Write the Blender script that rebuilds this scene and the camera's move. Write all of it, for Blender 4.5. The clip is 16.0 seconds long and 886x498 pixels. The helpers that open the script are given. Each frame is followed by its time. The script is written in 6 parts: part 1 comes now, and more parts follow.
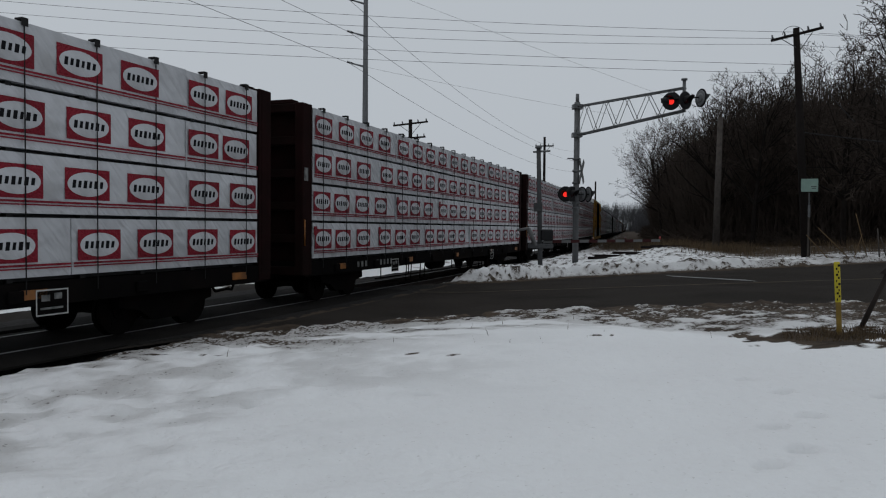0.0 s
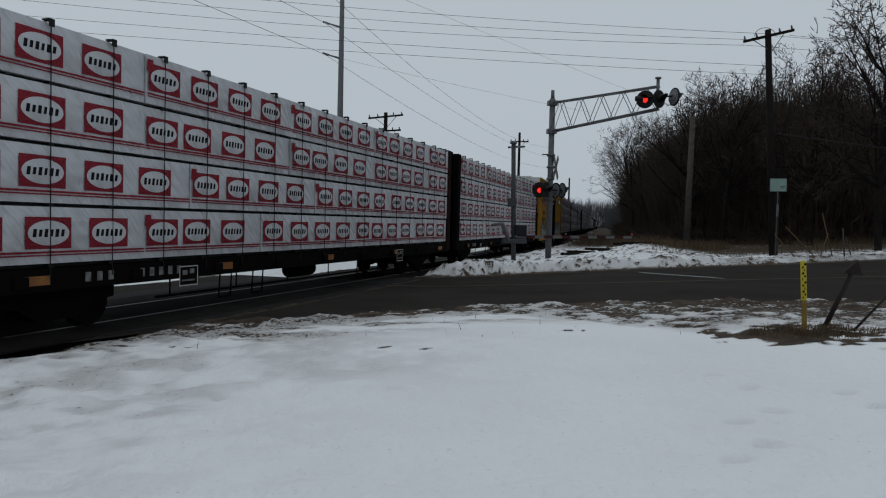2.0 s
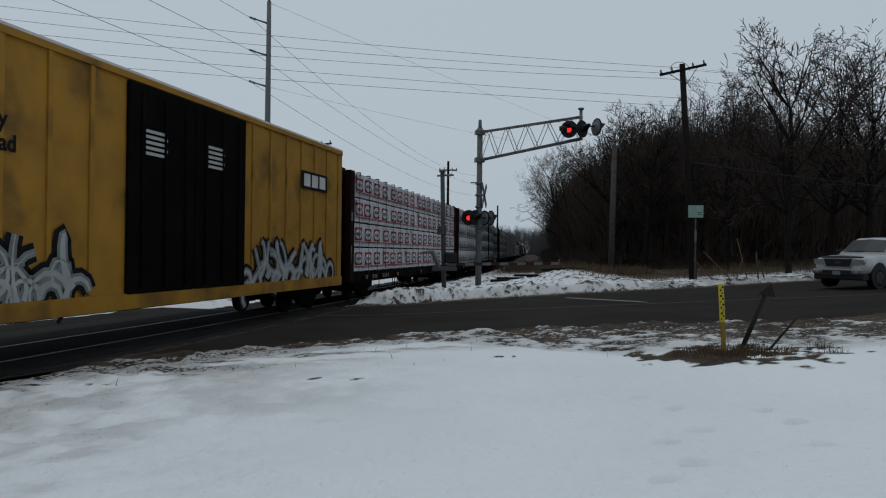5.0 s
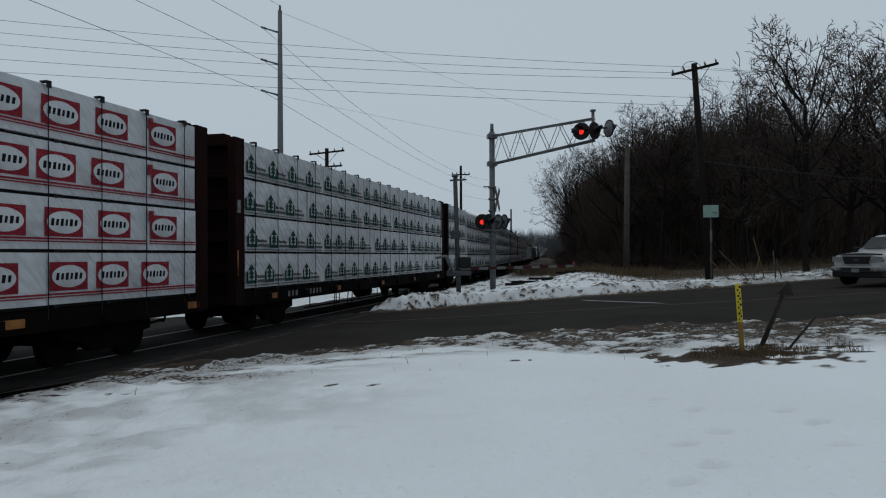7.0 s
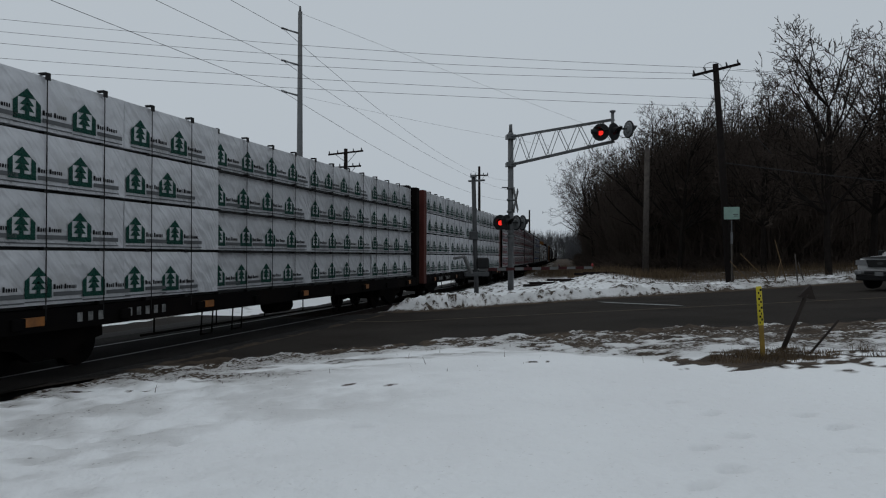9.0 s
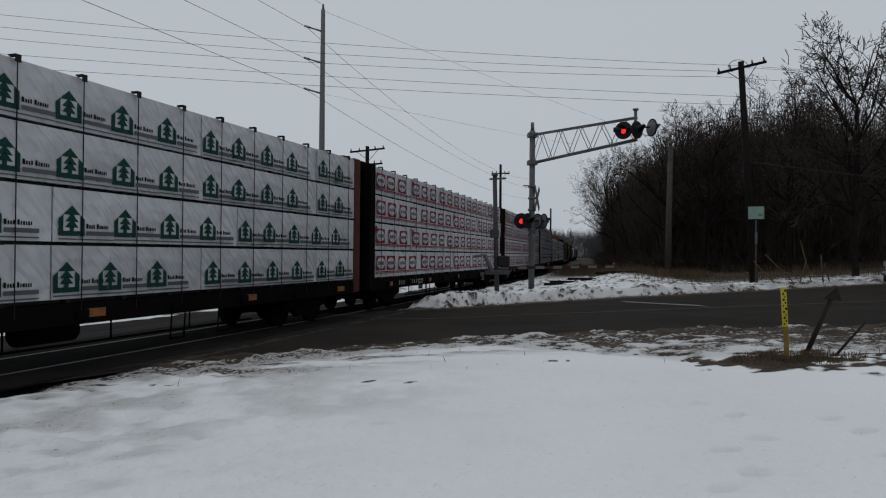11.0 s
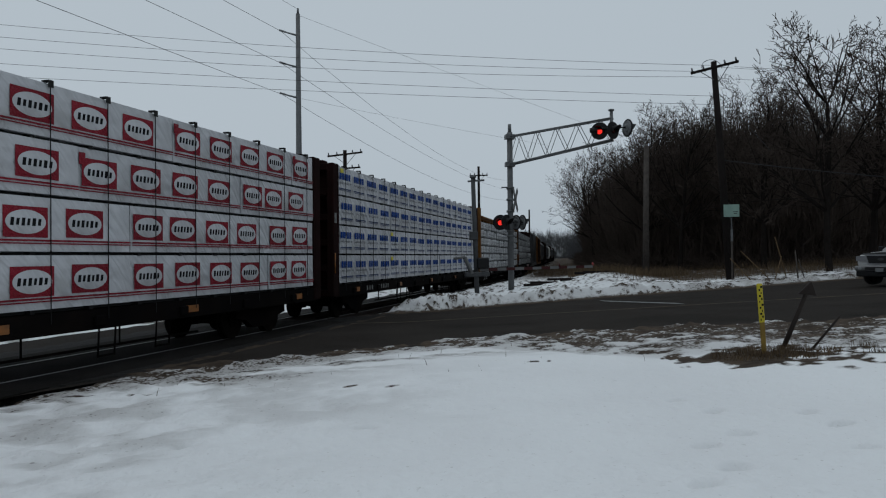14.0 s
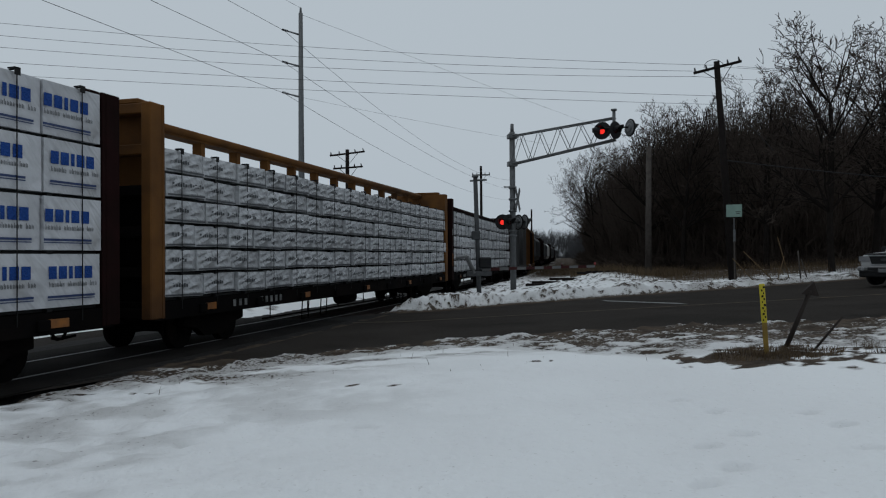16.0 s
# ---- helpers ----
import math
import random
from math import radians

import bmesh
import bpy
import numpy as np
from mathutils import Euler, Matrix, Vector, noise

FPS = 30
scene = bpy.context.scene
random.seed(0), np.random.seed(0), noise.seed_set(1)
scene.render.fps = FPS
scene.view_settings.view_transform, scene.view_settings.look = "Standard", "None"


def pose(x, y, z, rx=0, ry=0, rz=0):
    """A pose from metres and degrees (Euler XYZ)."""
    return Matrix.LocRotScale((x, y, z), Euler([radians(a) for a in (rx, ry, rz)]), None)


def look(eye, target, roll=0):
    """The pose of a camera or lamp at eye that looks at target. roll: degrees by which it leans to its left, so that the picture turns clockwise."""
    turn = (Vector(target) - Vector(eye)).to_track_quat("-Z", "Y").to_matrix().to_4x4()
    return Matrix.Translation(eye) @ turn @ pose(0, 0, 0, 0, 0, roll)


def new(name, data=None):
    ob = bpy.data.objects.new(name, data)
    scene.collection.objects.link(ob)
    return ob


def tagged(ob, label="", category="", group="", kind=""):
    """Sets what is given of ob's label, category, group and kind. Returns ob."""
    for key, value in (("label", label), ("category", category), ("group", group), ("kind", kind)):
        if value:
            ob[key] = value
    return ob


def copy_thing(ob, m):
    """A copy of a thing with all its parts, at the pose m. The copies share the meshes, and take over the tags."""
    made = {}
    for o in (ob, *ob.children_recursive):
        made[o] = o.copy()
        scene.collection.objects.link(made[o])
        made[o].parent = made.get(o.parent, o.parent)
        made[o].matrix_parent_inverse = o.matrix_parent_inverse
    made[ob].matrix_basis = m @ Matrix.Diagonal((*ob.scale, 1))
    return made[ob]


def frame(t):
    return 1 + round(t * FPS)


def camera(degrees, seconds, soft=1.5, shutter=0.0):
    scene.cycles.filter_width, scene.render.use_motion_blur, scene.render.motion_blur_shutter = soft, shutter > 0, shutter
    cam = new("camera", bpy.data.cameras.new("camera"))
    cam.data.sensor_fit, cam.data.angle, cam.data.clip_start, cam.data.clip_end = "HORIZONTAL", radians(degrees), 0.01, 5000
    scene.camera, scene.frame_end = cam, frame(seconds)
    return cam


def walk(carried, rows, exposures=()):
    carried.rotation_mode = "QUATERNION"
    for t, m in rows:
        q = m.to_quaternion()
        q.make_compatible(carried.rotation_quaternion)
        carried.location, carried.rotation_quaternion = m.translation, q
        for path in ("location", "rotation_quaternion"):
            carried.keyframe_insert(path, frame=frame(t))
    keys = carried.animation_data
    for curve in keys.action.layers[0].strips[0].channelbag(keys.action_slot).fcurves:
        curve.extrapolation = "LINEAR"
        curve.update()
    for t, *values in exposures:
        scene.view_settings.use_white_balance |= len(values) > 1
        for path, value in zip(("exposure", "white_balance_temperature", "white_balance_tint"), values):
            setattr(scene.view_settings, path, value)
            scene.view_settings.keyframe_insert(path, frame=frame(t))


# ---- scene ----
# ---------------- camera ----------------
cam = camera(63.0, 16.0, soft=1.15)
PATH = [
    (0.0, pose(0, 0, 1.89, 88.32, -0.51, -0.04)),
    (0.5, pose(0, 0, 1.89, 88.57, -0.55, -0.18)),
    (1.0, pose(0, 0, 1.89, 88.13, -0.80, -0.65)),
    (1.5, pose(0, 0, 1.89, 88.42, -1.60, -1.60)),
    (2.0, pose(0, 0, 1.89, 87.88, -1.34, -2.09)),
    (2.5, pose(0, 0, 1.89, 87.64, -1.32, -3.63)),
    (3.0, pose(0, 0, 1.89, 88.48, -1.80, -3.25)),
    (3.5, pose(0, 0, 1.89, 89.21, -1.87, -3.16)),
    (4.0, pose(0, 0, 1.89, 89.85, -1.79, -4.70)),
    (4.5, pose(0, 0, 1.89, 89.79, -1.10, -7.18)),
    (4.7, pose(0, 0, 1.89, 90.02, -0.77, -7.67)),
    (7.0, pose(0, 0, 1.89, 90.57, 0.32, -6.50)),
    (7.5, pose(0, 0, 1.89, 91.04, 0.17, -6.78)),
    (8.0, pose(0, 0, 1.89, 90.96, 0.11, -7.36)),
    (8.5, pose(0, 0, 1.89, 91.03, 0.46, -6.01)),
    (9.0, pose(0, 0, 1.89, 90.62, -0.05, -5.08)),
    (11.5, pose(0, 0, 1.89, 90.44, -0.71, -2.07)),
    (12.0, pose(0, 0, 1.89, 90.48, -0.93, -0.21)),
    (12.5, pose(0, 0, 1.89, 90.12, -0.61, -0.05)),
    (13.0, pose(0, 0, 1.89, 90.69, -0.30, -1.80)),
    (13.5, pose(0, 0, 1.89, 90.70, 0.49, -3.65)),
    (14.0, pose(0, 0, 1.89, 90.66, 0.56, -5.06)),
    (14.5, pose(0, 0, 1.89, 90.99, 0.41, -5.22)),
    (15.0, pose(0, 0, 1.89, 90.83, 0.13, -4.71)),
    (15.5, pose(0, 0, 1.89, 90.72, 0.30, -4.61)),
    (16.0, pose(0, 0, 1.89, 90.62, 0.43, -4.89))]
LOOK = [(0.0, 0.0, 6455, 9.4), (1.0, 0.0, 6410, 8.8), (2.0, 0.0, 6275, 7.0), (3.5, 0.0, 6095, 4.6), (4.5, 0.0, 6140, 5.2), (7.0, 0.0, 6050, 4.0), (8.0, 0.0, 6140, 5.2), (9.0, 0.0, 6320, 7.6), (11.5, 0.0, 6500, 10.0), (12.5, 0.0, 6590, 11.2), (13.2, 0.0, 6455, 9.4), (14.0, 0.0, 6162, 5.5), (14.5, 0.0, 6162, 5.5), (16.0, 0.0, 6207, 6.1)]
walk(cam, PATH, LOOK)

# ---------------- world and light ----------------
world = bpy.data.worlds.new("overcast_sky")
scene.world = world
world.use_nodes = True
wn = world.node_tree
wn.nodes.clear()
w_out = wn.nodes.new("ShaderNodeOutputWorld")
w_bg = wn.nodes.new("ShaderNodeBackground")
w_sky = wn.nodes.new("ShaderNodeTexSky")
w_sky.sky_type = "NISHITA"
w_sky.sun_disc = False
w_sky.sun_elevation = radians(70)
w_sky.sun_rotation = radians(-20)
w_sky.dust_density = 4.0
w_sky.air_density = 1.0
w_hsv = wn.nodes.new("ShaderNodeHueSaturation")
w_hsv.inputs["Saturation"].default_value = 0.0
w_mix = wn.nodes.new("ShaderNodeMix")
w_mix.data_type = "RGBA"
w_mix.inputs[0].default_value = 0.92
w_mix.inputs[7].default_value = (4.9, 5.3, 5.75, 1)
wn.links.new(w_sky.outputs[0], w_hsv.inputs["Color"])
wn.links.new(w_hsv.outputs[0], w_mix.inputs[6])
wn.links.new(w_mix.outputs[2], w_bg.inputs["Color"])
w_bg.inputs["Strength"].default_value = 0.094
wn.links.new(w_bg.outputs[0], w_out.inputs["Surface"])

sun_data = bpy.data.lights.new("sun", "SUN")
sun_data.energy = 0.27
sun_data.angle = radians(40)
sun_data.color = (1.0, 0.97, 0.93)
sun = new("sun", sun_data)
sun.matrix_world = look((-8, 30, 60), (0, 20, 0))
scene.view_settings.exposure = 0.0

# ---------------- materials ----------------
def mat(name, color, rough=0.7, metal=0.0, color2=None, scale=4.0, detail=6.0, bump=0.0, bump_scale=30.0, stain=None,
        stain_scale=0.8, stain_amount=0.4, vary=0.0, spec=0.5, island=False, folds=False):
    """A surface with grain, stains and relief at real-world size."""
    m = bpy.data.materials.new(name)
    m.use_nodes = True
    nt = m.node_tree
    bs = nt.nodes["Principled BSDF"]
    bs.inputs["Roughness"].default_value = rough
    bs.inputs["Metallic"].default_value = metal
    bs.inputs["Specular IOR Level"].default_value = spec
    tc = nt.nodes.new("ShaderNodeTexCoord")

    def ramp_noise(sc, lo, hi, det):
        n = nt.nodes.new("ShaderNodeTexNoise")
        n.inputs["Scale"].default_value = sc
        n.inputs["Detail"].default_value = det
        nt.links.new(tc.outputs["Object"], n.inputs["Vector"])
        r = nt.nodes.new("ShaderNodeMapRange")
        r.inputs[1].default_value, r.inputs[2].default_value = lo, hi
        nt.links.new(n.outputs["Fac"], r.inputs[0])
        return r.outputs[0]

    def blend(fac, a, b):
        x = nt.nodes.new("ShaderNodeMix")
        x.data_type = "RGBA"
        if isinstance(fac, float):
            x.inputs[0].default_value = fac
        else:
            nt.links.new(fac, x.inputs[0])
        for sock, v in ((x.inputs[6], a), (x.inputs[7], b)):
            if isinstance(v, tuple):
                sock.default_value = (*v, 1)
            else:
                nt.links.new(v, sock)
        return x.outputs[2]

    c2 = color2 or tuple(v * 0.72 for v in color)
    col = blend(ramp_noise(scale, 0.3, 0.7, detail), color, c2)
    if stain:
        f = ramp_noise(stain_scale, 0.52, 0.72, 8.0)
        k = nt.nodes.new("ShaderNodeMath")
        k.operation = "MULTIPLY"
        k.inputs[1].default_value = stain_amount
        nt.links.new(f, k.inputs[0])
        col = blend(k.outputs[0], col, stain)
    if vary:
        oi = nt.nodes.new("ShaderNodeNewGeometry" if island else "ShaderNodeObjectInfo")
        hs = nt.nodes.new("ShaderNodeHueSaturation")
        r = nt.nodes.new("ShaderNodeMapRange")
        r.inputs[3].default_value, r.inputs[4].default_value = 1 - vary, 1 + vary
        nt.links.new(oi.outputs["Random Per Island" if island else "Random"], r.inputs[0])
        nt.links.new(r.outputs[0], hs.inputs["Value"])
        nt.links.new(col, hs.inputs["Color"])
        col = hs.outputs[0]
    nt.links.new(col, bs.inputs["Base Color"])
    if bump or folds:
        n = nt.nodes.new("ShaderNodeTexNoise")
        n.inputs["Scale"].default_value = bump_scale
        n.inputs["Detail"].default_value = 1.5 if folds else 6
        nt.links.new(tc.outputs["Object"], n.inputs["Vector"])
        b = nt.nodes.new("ShaderNodeBump")
        b.inputs["Strength"].default_value = bump
        b.inputs["Distance"].default_value = 0.03
        if folds:
            # slack diagonal creases of stretched film
            mp = nt.nodes.new("ShaderNodeMapping")
            mp.vector_type = "TEXTURE"
            mp.inputs["Rotation"].default_value = (0, radians(52), 0)
            mp.inputs["Scale"].default_value = (1.0, 1.0, 0.22)
            nt.links.new(tc.outputs["Object"], mp.inputs["Vector"])
            n2 = nt.nodes.new("ShaderNodeTexNoise")
            n2.inputs["Scale"].default_value, n2.inputs["Detail"].default_value, n2.inputs["Distortion"].default_value = 1.5, 1.5, 0.5
            nt.links.new(mp.outputs[0], n2.inputs["Vector"])
            ma = nt.nodes.new("ShaderNodeMath")
            ma.operation = "MULTIPLY_ADD"
            ma.inputs[1].default_value = 1.6
            nt.links.new(n2.outputs["Fac"], ma.inputs[0])
            nt.links.new(n.outputs["Fac"], ma.inputs[2])
            nt.links.new(ma.outputs[0], b.inputs["Height"])
            b.inputs["Strength"].default_value, b.inputs["Distance"].default_value = 0.55, 0.11
        else:
            nt.links.new(n.outputs["Fac"], b.inputs["Height"])
        nt.links.new(b.outputs[0], bs.inputs["Normal"])
    return m


def glow(name, color, strength):
    m = bpy.data.materials.new(name)
    m.use_nodes = True
    bs = m.node_tree.nodes["Principled BSDF"]
    bs.inputs["Base Color"].default_value = (*color, 1)
    bs.inputs["Emission Color"].default_value = (*color, 1)
    bs.inputs["Emission Strength"].default_value = strength
    return m


M_GALV = mat("galvanised_steel", (0.13, 0.134, 0.138), 0.6, 0.4, scale=6, stain=(0.09, 0.085, 0.08), bump=0.1)
M_ALU = mat("aluminium_truss", (0.14, 0.143, 0.147), 0.6, 0.3, scale=9)
M_BLACK = mat("black_paint", (0.010, 0.010, 0.011), 0.6, scale=10, bump=0.1, spec=0.25)
M_STEELBLK = mat("grimy_black_steel", (0.0055, 0.005, 0.005), 0.95, scale=2.5, stain=(0.013, 0.009, 0.007), stain_amount=0.5, bump=0.2, spec=0.03)
M_BROWN = mat("oxide_brown_paint", (0.017, 0.006, 0.006), 0.9, scale=1.5, color2=(0.008, 0.004, 0.0035), stain=(0.009, 0.006, 0.005), stain_amount=0.6, bump=0.15, spec=0.06)
M_REDBROWN = mat("red_oxide_paint", (0.085, 0.022, 0.017), 0.75, scale=1.5, stain=(0.03, 0.015, 0.013), bump=0.15, spec=0.2)
M_YELLOW = mat("yellow_boxcar_paint", (0.34, 0.175, 0.020), 0.7, scale=1.2, color2=(0.24, 0.12, 0.017), stain=(0.07, 0.042, 0.016), stain_scale=0.9, stain_amount=0.8, bump=0.1, spec=0.2)
M_OCHRE = mat("faded_yellow_steel", (0.15, 0.066, 0.017), 0.8, scale=1.2, color2=(0.085, 0.038, 0.012), stain=(0.04, 0.02, 0.012), stain_amount=0.7, bump=0.15, spec=0.15)
M_WOODPOLE = mat("weathered_pole_wood", (0.085, 0.074, 0.066), 0.9, scale=5, color2=(0.05, 0.044, 0.04), bump=0.4, bump_scale=18, spec=0.1)
M_DARKPOLE = mat("creosoted_pole_wood", (0.018, 0.015, 0.014), 0.95, scale=5, bump=0.4, bump_scale=18, spec=0.05)
M_WRAP = mat("white_lumber_wrap", (0.49, 0.495, 0.515), 0.5, scale=1.3, color2=(0.42, 0.425, 0.445), stain=(0.30, 0.295, 0.29), stain_scale=1.6, stain_amount=0.6, bump=0.3, bump_scale=3.0, vary=0.08, spec=0.4, folds=True)
M_INKRED = mat("red_wrap_ink", (0.22, 0.011, 0.024), 0.6, scale=3, vary=0.12, spec=0.2, folds=True)
M_INKBLACK = mat("black_wrap_ink", (0.012, 0.012, 0.014), 0.9, spec=0.08)
M_INKGREEN = mat("green_wrap_ink", (0.004, 0.047, 0.034), 0.6, scale=3, spec=0.15, folds=True)
M_INKBLUE = mat("blue_wrap_ink", (0.018, 0.065, 0.27), 0.7, scale=3, spec=0.15, folds=True)
M_INKGREY = mat("dark_grey_wrap_ink", (0.07, 0.075, 0.08), 0.5, scale=3)
M_TAGYEL = mat("yellow_paper_tag", (0.7, 0.62, 0.06), 0.6)
M_STRAP = mat("black_strap", (0.008, 0.008, 0.008), 0.6, spec=0.2)
M_ASPHALT = mat("wet_asphalt", (0.0215, 0.0184, 0.0158), 0.95, scale=0.5, color2=(0.033, 0.0285, 0.0250), stain=(0.0125, 0.0112, 0.0100), stain_scale=0.3, stain_amount=0.8, bump=0.35, bump_scale=60, spec=0.05)
M_RAIL = mat("rail_steel", (0.03, 0.023, 0.02), 0.8, 0.2, scale=3, spec=0.2)
M_RAILTOP = mat("polished_rail_head", (0.2, 0.2, 0.205), 0.5, 0.8, scale=3)
M_TIE = mat("old_tie_wood", (0.025, 0.021, 0.019), 0.9, scale=4, bump=0.4, spec=0.1)
M_REDSTRIPE = mat("red_sheeting", (0.045, 0.010, 0.010), 0.7, scale=2, spec=0.2)
M_LAMPRED = glow("lit_red_lens", (1.0, 0.03, 0.02), 0.9)
M_LAMPDIM = mat("unlit_red_lens", (0.05, 0.008, 0.008), 0.25)
M_LAMPCLEAR = mat("grey_lens_back", (0.17, 0.175, 0.18), 0.5, scale=4)
M_GREENSIGN = mat("faded_green_sign", (0.22, 0.33, 0.28), 0.5, scale=2)
M_BARK = mat("bare_bark", (0.024, 0.020, 0.018), 0.95, scale=3, color2=(0.013, 0.011, 0.010), bump=0.3, vary=0.25, spec=0.02)
M_TWIG = mat("dark_twigs", (0.058, 0.046, 0.039), 0.95, scale=2, vary=0.2, spec=0.02)
M_GRASS = mat("dry_grass", (0.135, 0.096, 0.058), 0.95, scale=2, color2=(0.065, 0.048, 0.033), vary=0.35, island=True, spec=0.03)
M_STICK = mat("pale_broken_wood", (0.15, 0.10, 0.055), 0.9, scale=5, spec=0.1)
M_YPOST = mat("yellow_marker_plastic", (0.50, 0.42, 0.02), 0.55, scale=3, color2=(0.4, 0.32, 0.02), spec=0.3)
M_YPOSTLOW = mat("muddy_marker_plastic", (0.26, 0.17, 0.035), 0.8, scale=5, color2=(0.15, 0.1, 0.03), spec=0.2)
M_DULLWHITE = mat("dull_white_sheeting", (0.15, 0.15, 0.15), 0.7, scale=2, spec=0.2)
M_WRAPLOOSE = mat("slack_white_wrap", (0.50, 0.505, 0.52), 0.5, scale=3.5, color2=(0.33, 0.335, 0.345), stain=(0.2, 0.2, 0.2), stain_scale=3.0, stain_amount=0.7, bump=0.3, bump_scale=5.0, vary=0.12, spec=0.4, folds=True)
M_GALVDARK = mat("dull_dark_galvanising", (0.075, 0.077, 0.08), 0.7, 0.2, scale=6, stain=(0.04, 0.038, 0.035), spec=0.2)
M_INKBROWN = mat("faded_black_paint", (0.035, 0.02, 0.01), 0.9, scale=4, spec=0.08)
M_WIRE = mat("cable", (0.035, 0.035, 0.038), 0.7, spec=0.2)

M_LAMPTIP = glow("small_red_lamp", (0.2, 0.01, 0.01), 0.05)
# near-black: carries the shade under and beside the train
M_CROSSING = mat("shade_dark_crossing_surface", (0.0105, 0.0095, 0.0088), 0.95, scale=0.9, color2=(0.019, 0.0170, 0.0155), stain=(0.005, 0.005, 0.005), stain_scale=0.6, stain_amount=0.7, bump=0.4, bump_scale=40, spec=0.04)
M_GRAFGREY = mat("grey_spray_paint", (0.09, 0.095, 0.10), 0.7, scale=2.2, color2=(0.2, 0.21, 0.21))
# bark lightened to grey in place of haze in the air
M_FARWOOD = mat("haze_tinted_far_branches", (0.10, 0.10, 0.105), 0.95, scale=0.2, vary=0.15, spec=0.05)
M_TRUCKWHITE = mat("silver_white_car_paint", (0.47, 0.47, 0.475), 0.35, scale=2, stain=(0.22, 0.21, 0.2), stain_amount=0.4)
M_GLASS = mat("dark_window_glass", (0.012, 0.014, 0.016), 0.25, scale=2, spec=0.25)
M_CHROME = mat("dull_chrome", (0.4, 0.4, 0.41), 0.3, 0.8, scale=4)
M_TYRE = mat("tyre_rubber", (0.013, 0.013, 0.013), 0.9, scale=6, spec=0.15)
M_LINE = mat("worn_white_road_paint", (0.3, 0.3, 0.3), 0.8, scale=3, color2=(0.08, 0.08, 0.08), spec=0.2)
M_LINEYEL = mat("worn_yellow_road_paint", (0.11, 0.075, 0.04), 0.85, scale=3, color2=(0.04, 0.036, 0.033), spec=0.2)

# ---------------- plan ----------------
SLOPE_FAR, SIDE_A, SIDE_B, SIDE_C = 0.262, -9.846, 0.415, -0.00105
Y_STRAIGHT = (SLOPE_FAR - SIDE_B) / (2 * SIDE_C)
HALF_CAR = 1.45
SPEED = 15.4


def side_x(y):
    """The line along which the near sides of the rail cars run."""
    y = np.asarray(y, float)
    m = np.minimum(y, Y_STRAIGHT)
    return SIDE_A + SIDE_B * m + SIDE_C * m * m + SLOPE_FAR * (y - m)


LINE_Y = np.arange(-330.0, 720.0, 0.5)
LINE_X = side_x(LINE_Y)
LINE_S = np.concatenate([[0], np.cumsum(np.hypot(np.diff(LINE_X), np.diff(LINE_Y)))])
LINE_S = LINE_S - np.interp(0.0, LINE_Y, LINE_S)


def track(s, off=0.0):
    """Place and heading on the track's centre line, off metres to its left."""
    y = float(np.interp(s, LINE_S, LINE_Y))
    x = float(side_x(y))
    dx = float(side_x(y + 0.5) - side_x(y - 0.5))
    n = math.hypot(dx, 1)
    tx, ty = dx / n, 1 / n
    o = HALF_CAR + off
    return x - ty * o, y + tx * o, math.degrees(math.atan2(ty, tx))


def beside(x, y):
    """Metres to the right of the cars' near side."""
    return (np.asarray(x, float) - side_x(y)) * 0.93


def lattice(ix, iy, seed):
    n = (ix * 374761393 + iy * 668265263 + seed * 974634777) & 0xFFFFFFFF
    n = ((n ^ (n >> 13)) * 1274126177) & 0xFFFFFFFF
    return ((n ^ (n >> 16)) & 0xFFFF) / 65535.0


def fbm(x, y, freq, seed, octaves=4):
    x, y = np.asarray(x, float) * freq, np.asarray(y, float) * freq
    total, amp, norm = 0.0, 1.0, 0.0
    for o in range(octaves):
        fx, fy = np.floor(x).astype(np.int64), np.floor(y).astype(np.int64)
        ax, ay = x - fx, y - fy
        ax, ay = ax * ax * (3 - 2 * ax), ay * ay * (3 - 2 * ay)
        v = (lattice(fx, fy, seed + o) * (1 - ax) + lattice(fx + 1, fy, seed + o) * ax) * (1 - ay) \
            + (lattice(fx, fy + 1, seed + o) * (1 - ax) + lattice(fx + 1, fy + 1, seed + o) * ax) * ay
        total, norm = total + v * amp, norm + amp
        x, y, amp = x * 2.03 + 17.1, y * 2.03 + 5.7, amp * 0.5
    return total / norm


def step(a, b, v):
    k = np.clip((v - a) / (b - a), 0, 1)
    return k * k * (3 - 2 * k)


NEAR_X, NEAR_Y = (-40, -20, -9, -5, -3.8, -1.7, 0.7, 2.0, 6.3, 9.5, 11.7, 20, 60), (-14, -4, 6.5, 11.2, 12.9, 13.9, 14.8, 15.4, 15.3, 14.4, 15.0, 18, 34)
FAR_X, FAR_Y = (-60, -14, -6, -2.3, 0.2, 5, 10.8, 15.5, 26, 60), (46, 27.0, 24.0, 22.6, 24.7, 27.0, 28.8, 29.9, 33.3, 47)


def grade(x, y):
    return 0.043 * np.clip(beside(x, y) - 2, 0, 22)


